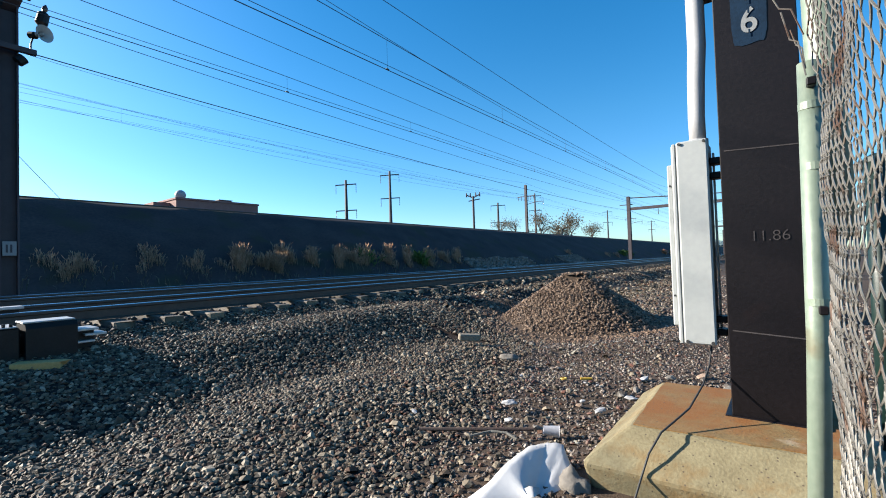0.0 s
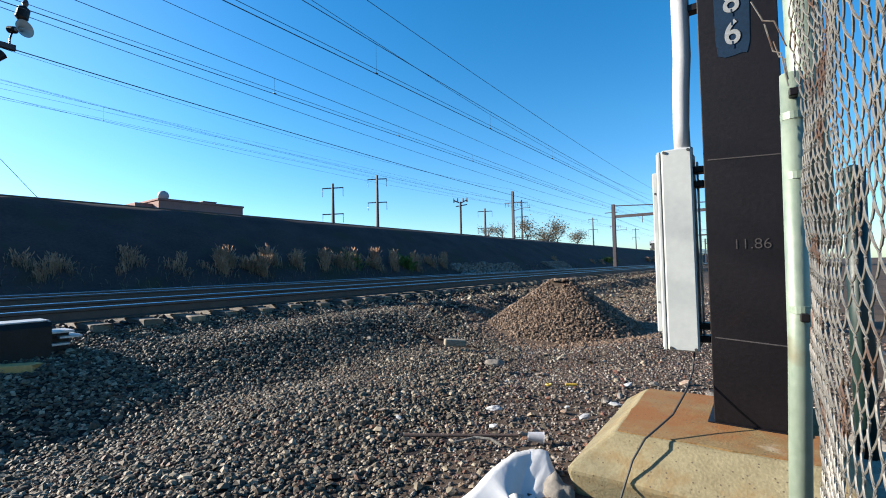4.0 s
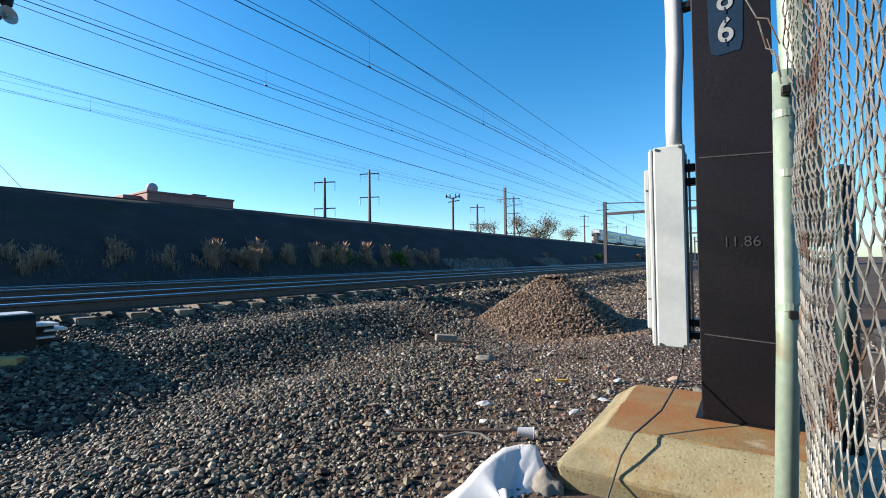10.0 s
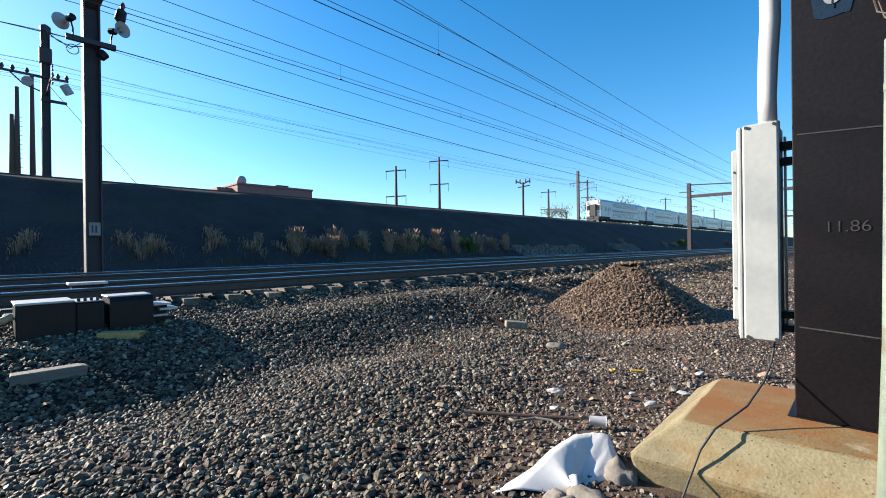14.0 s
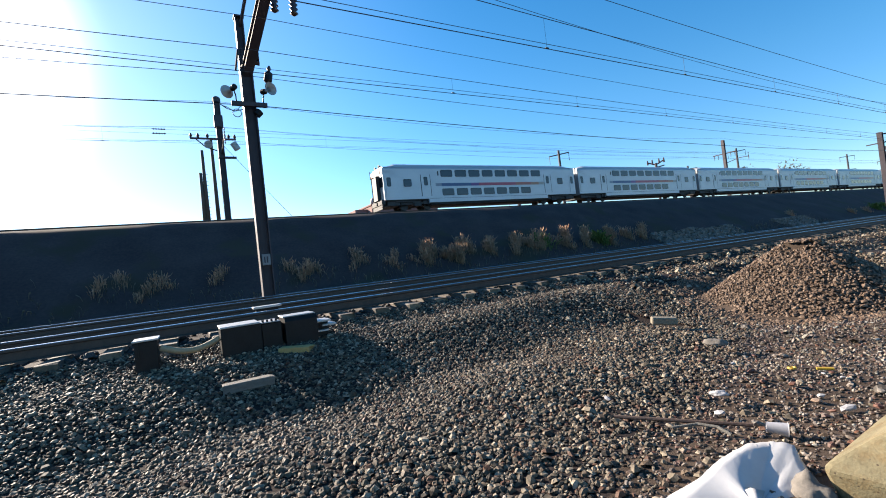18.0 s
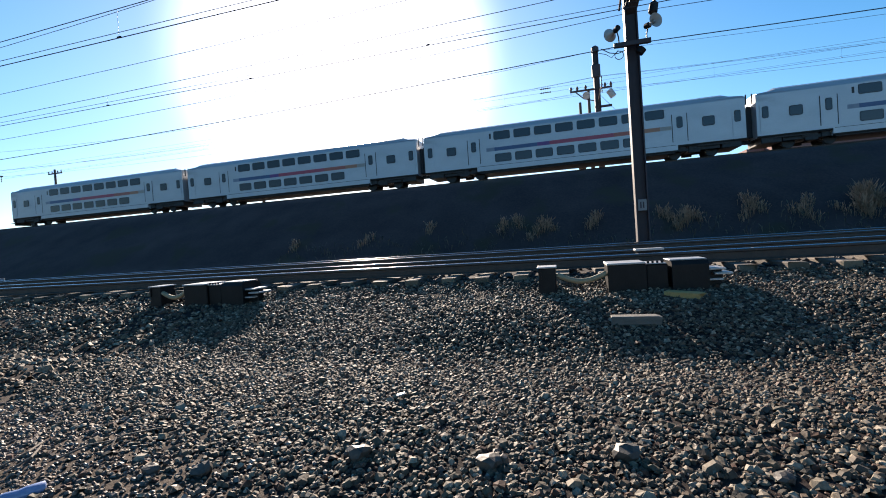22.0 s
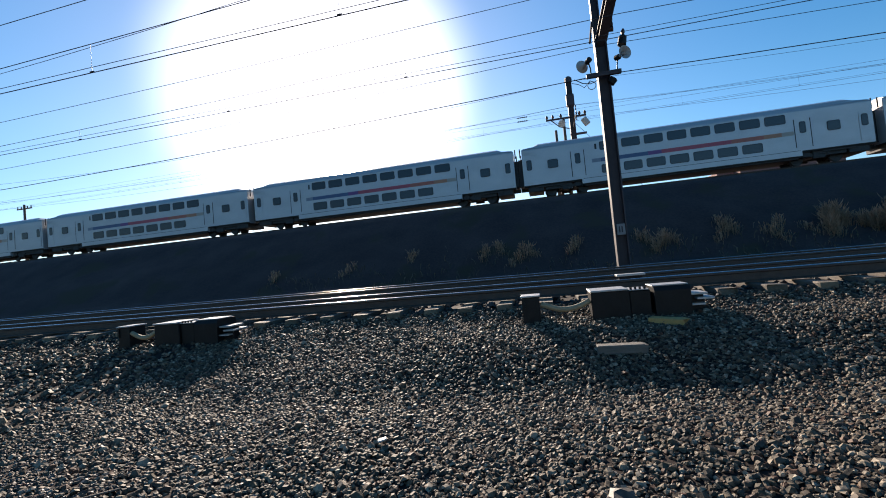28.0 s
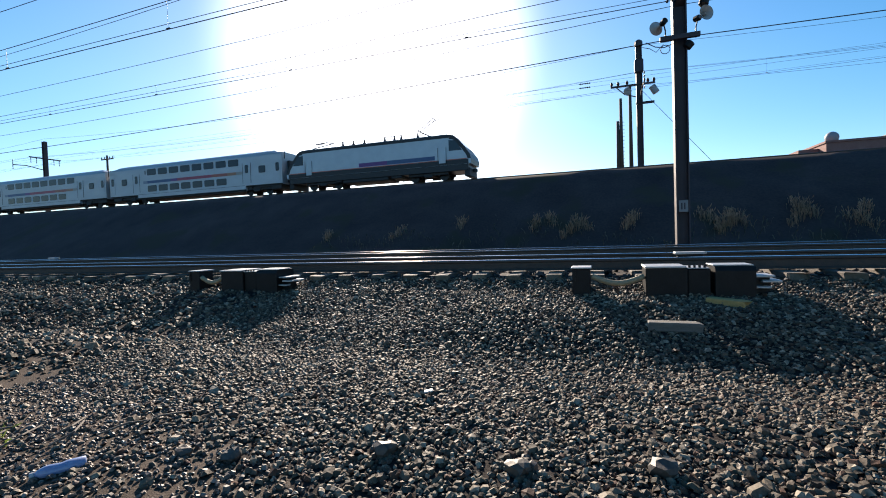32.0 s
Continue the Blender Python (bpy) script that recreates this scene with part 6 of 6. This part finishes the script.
def locomotive():
    t = thing("locomotive", "silver and black electric locomotive with a raised pantograph", "locomotive")
    L = 9.75
    end = [(L, 1.3), (L + 0.04, 1.75), (L - 0.06, 2.15), (9.25, 2.75), (8.45, 3.7), (8.2, 3.92), (7.8, 4.02)]
    side = [(-a, b) for a, b in end] + end[::-1]
    bm = prism(bmesh.new(), side, -1.46, 1.46, 0, "x")
    for f in bm.faces:
        if abs(f.normal.x) < 0.5 and f.normal.z > -0.2:
            f.material_index = 1
    part("body", bm, [LOCOWHITE, LOCOBLACK], t)
    part("roof", boxes(((-1.3, -7.6, 4.0), (1.3, 7.6, 4.1)), bevel=0.04), LOCOBLACK, t)
    part("underframe", boxes(((-1.42, -9.5, 0.72), (1.42, 9.5, 1.32)), bevel=0.04), LOCOBLACK, t)
    for a, b, z in ((-3.3, 1.6, 0.42), (1.9, 3.0, 0.5), (-4.1, -3.5, 0.55)):
        part("tank", boxes(((-1.35, a, z), (1.35, b, 0.74)), bevel=0.06), UNDER, t)
    for s in (-1, 1):
        x = 1.46 * s
        part("lower_side", boxes(((x - 0.006, -9.55, 1.31), (x + s * 0.004, 9.55, 1.72))), LOCOBLACK, t, "black lower side")
        part("red_line", boxes(((x - 0.005, -9.4, 1.724), (x + s * 0.006, 9.4, 1.79))), REDLINE, t, "thin red line")
        part("roof_band", boxes(((x - 0.006, -7.95, 3.72), (x + s * 0.005, 7.95, 4.0))), LOCOBLACK, t, "black band under the roof")
        part("blue_panel", boxes(((x - 0.005, 1.6, 1.83), (x + s * 0.005, 6.4, 2.2))), BLUE, t, "blue painted panel")
        part("purple_panel", boxes(((x - 0.005, -1.4, 1.83), (x + s * 0.005, 1.598, 2.2))), PURPLE, t, "purple painted panel")
        for e in (-1, 1):
            bm = bmesh.new()
            pts = [(e * 7.75, 2.55), (e * 8.98, 2.55), (e * 8.35, 3.45), (e * 7.75, 3.5)]
            A = [bm.verts.new((x - s * 0.005, a, b)) for a, b in pts]
            B = [bm.verts.new((x + s * 0.01, a, b)) for a, b in pts]
            for i in range(4):
                bm.faces.new((A[i], A[(i + 1) % 4], B[(i + 1) % 4], B[i]))
            bm.faces.new(A)
            bm.faces.new(B[::-1])
            bmesh.ops.recalc_face_normals(bm, faces=bm.faces)
            part("cab_window", bm, WINGLASS, t)
            d = part("cab_door", boxes(((x - 0.005, e * 7.1 - 0.32, 1.5), (x + s * 0.008, e * 7.1 + 0.32, 3.3)), bevel=0.003), LOCOWHITE, t)
            for q in (-0.4, 0.4):
                part("grab_rail", rod([(x + s * 0.05, e * 7.1 + q, 1.4), (x + s * 0.05, e * 7.1 + q, 2.9)], 0.018, 6), BLACKTRIM, d)
            edge = [(L + 0.03, 1.75), (L - 0.06, 2.15), (9.25, 2.75), (8.45, 3.7), (8.2, 3.92), (7.8, 4.0)]
            inner = [(L - 0.28, 1.75), (L - 0.4, 2.1), (9.0, 2.6), (8.3, 3.42), (8.1, 3.56), (7.8, 3.6)]
            bm = bmesh.new()
            P = [[bm.verts.new((x + s * 0.007, e * a, b)) for a, b in line] for line in (edge, inner)]
            for i in range(5):
                bm.faces.new((P[0][i], P[0][i + 1], P[1][i + 1], P[1][i]))
            part("nose_band", bm, LOCOBLACK, t, "black band round the sloping nose")
    for e in (-1, 1):
        wheel_truck(t, e * 5.6, 2.9)
        part("windscreen", boxes(((-1.2, -0.5, 0), (1.2, 0.5, 0.02)), bevel=0.008, m=Matrix.Translation((0, e * 8.87, 3.22)) @ pose(0, 0, 0, -e * 50)), WINGLASS, t)
        part("snow_plough", boxes(((-1.3, min(e * 9.1, e * 9.6), 0.22), (1.3, max(e * 9.1, e * 9.6), 1.0)), bevel=0.06), UNDER, t)
        part("coupler", boxes(((-0.14, min(e * 9.6, e * 9.98), 0.7), (0.14, max(e * 9.6, e * 9.98), 1.0)), bevel=0.03), UNDER, t)
    for y in (-3.4, -2.2, -1.0, 1.2, 2.2, 2.9, 4.6):
        part("roof_insulator", rod([(0.9, y, 4.05), (0.9, y, 4.2), (0.9, y, 4.3), (0.9, y, 4.55)], [0.1, 0.16, 0.1, 0.06], 10), INSULATOR, t)
    part("roof_bar", rod([(0.9, -5.4, 4.56), (0.9, 4.6, 4.56)], 0.03, 6), COPPER, t)
    for y, up in ((5.5, True), (-6.0, False)):
        p = part("pantograph_frame", boxes(((-0.75, y - 0.8, 4.06), (0.75, y + 0.8, 4.16)), bevel=0.03), UNDER, t)
        if up:
            for s in (-0.3, 0.3):
                part("lower_arm", rod([(s, y + 0.5, 4.12), (s * 0.7, y - 1.15, 4.95)], 0.05, 6), UNDER, p)
                part("upper_arm", rod([(s * 0.7, y - 1.15, 4.95), (s, y + 0.5, 5.95)], 0.035, 6), UNDER, p)
            for q in (-0.18, 0.18):
                part("contact_shoe", rod([(-0.8, y + 0.5 + q, 5.92), (-0.55, y + 0.5 + q, 6.02), (0.55, y + 0.5 + q, 6.02), (0.8, y + 0.5 + q, 5.92)], 0.03, 6), UNDER, p)
        else:
            part("folded_arm", rod([(0.5, y - 1.2, 4.3), (0.5, y + 1.3, 4.62), (0.5, y - 0.8, 4.72), (0.5, y + 0.6, 4.8)], 0.05, 6), UNDER, p)
    return t


cars = [passenger_car()]
for k in range(1, 9):
    cars.append(copy_thing(cars[0], Matrix.Identity(4)))
cab_front(cars[0])
tagged(cars[0], "silver double-deck cab car leading the train")
engine = locomotive()

# where the train's nose is along the track, time by time
NOSE_T = [0, 6, 9, 12, 13, 16.5, 18, 20, 25, 31, 32]
NOSE_Y = [268, 193, 155, 116.0, 101.3, 45.0, 16.2, -24.6, -122.8, -243.4, -263.5]


def nose_at(t):
    i = min(max(k for k in range(len(NOSE_T)) if NOSE_T[k] <= t), len(NOSE_T) - 2)
    h = NOSE_T[i + 1] - NOSE_T[i]

    def slope(k):
        a, b = max(k - 1, 0), min(k + 1, len(NOSE_T) - 1)
        return (NOSE_Y[b] - NOSE_Y[a]) / (NOSE_T[b] - NOSE_T[a])

    f = (t - NOSE_T[i]) / h
    return (2 * f**3 - 3 * f**2 + 1) * NOSE_Y[i] + (f**3 - 2 * f**2 + f) * h * slope(i) + (3 * f**2 - 2 * f**3) * NOSE_Y[i + 1] + (f**3 - f**2) * h * slope(i + 1)


def motions():
    """The train runs along the embankment and past."""
    ts = [0.5 * k for k in range(65)]
    for k, c in enumerate(cars):
        walk(c, [(t, pose(TX, nose_at(t) + CAR * k + 12.95, TZ)) for t in ts])
    walk(engine, [(t, pose(TX, nose_at(t) + CAR * 9 + 9.98, TZ)) for t in ts])


motions()
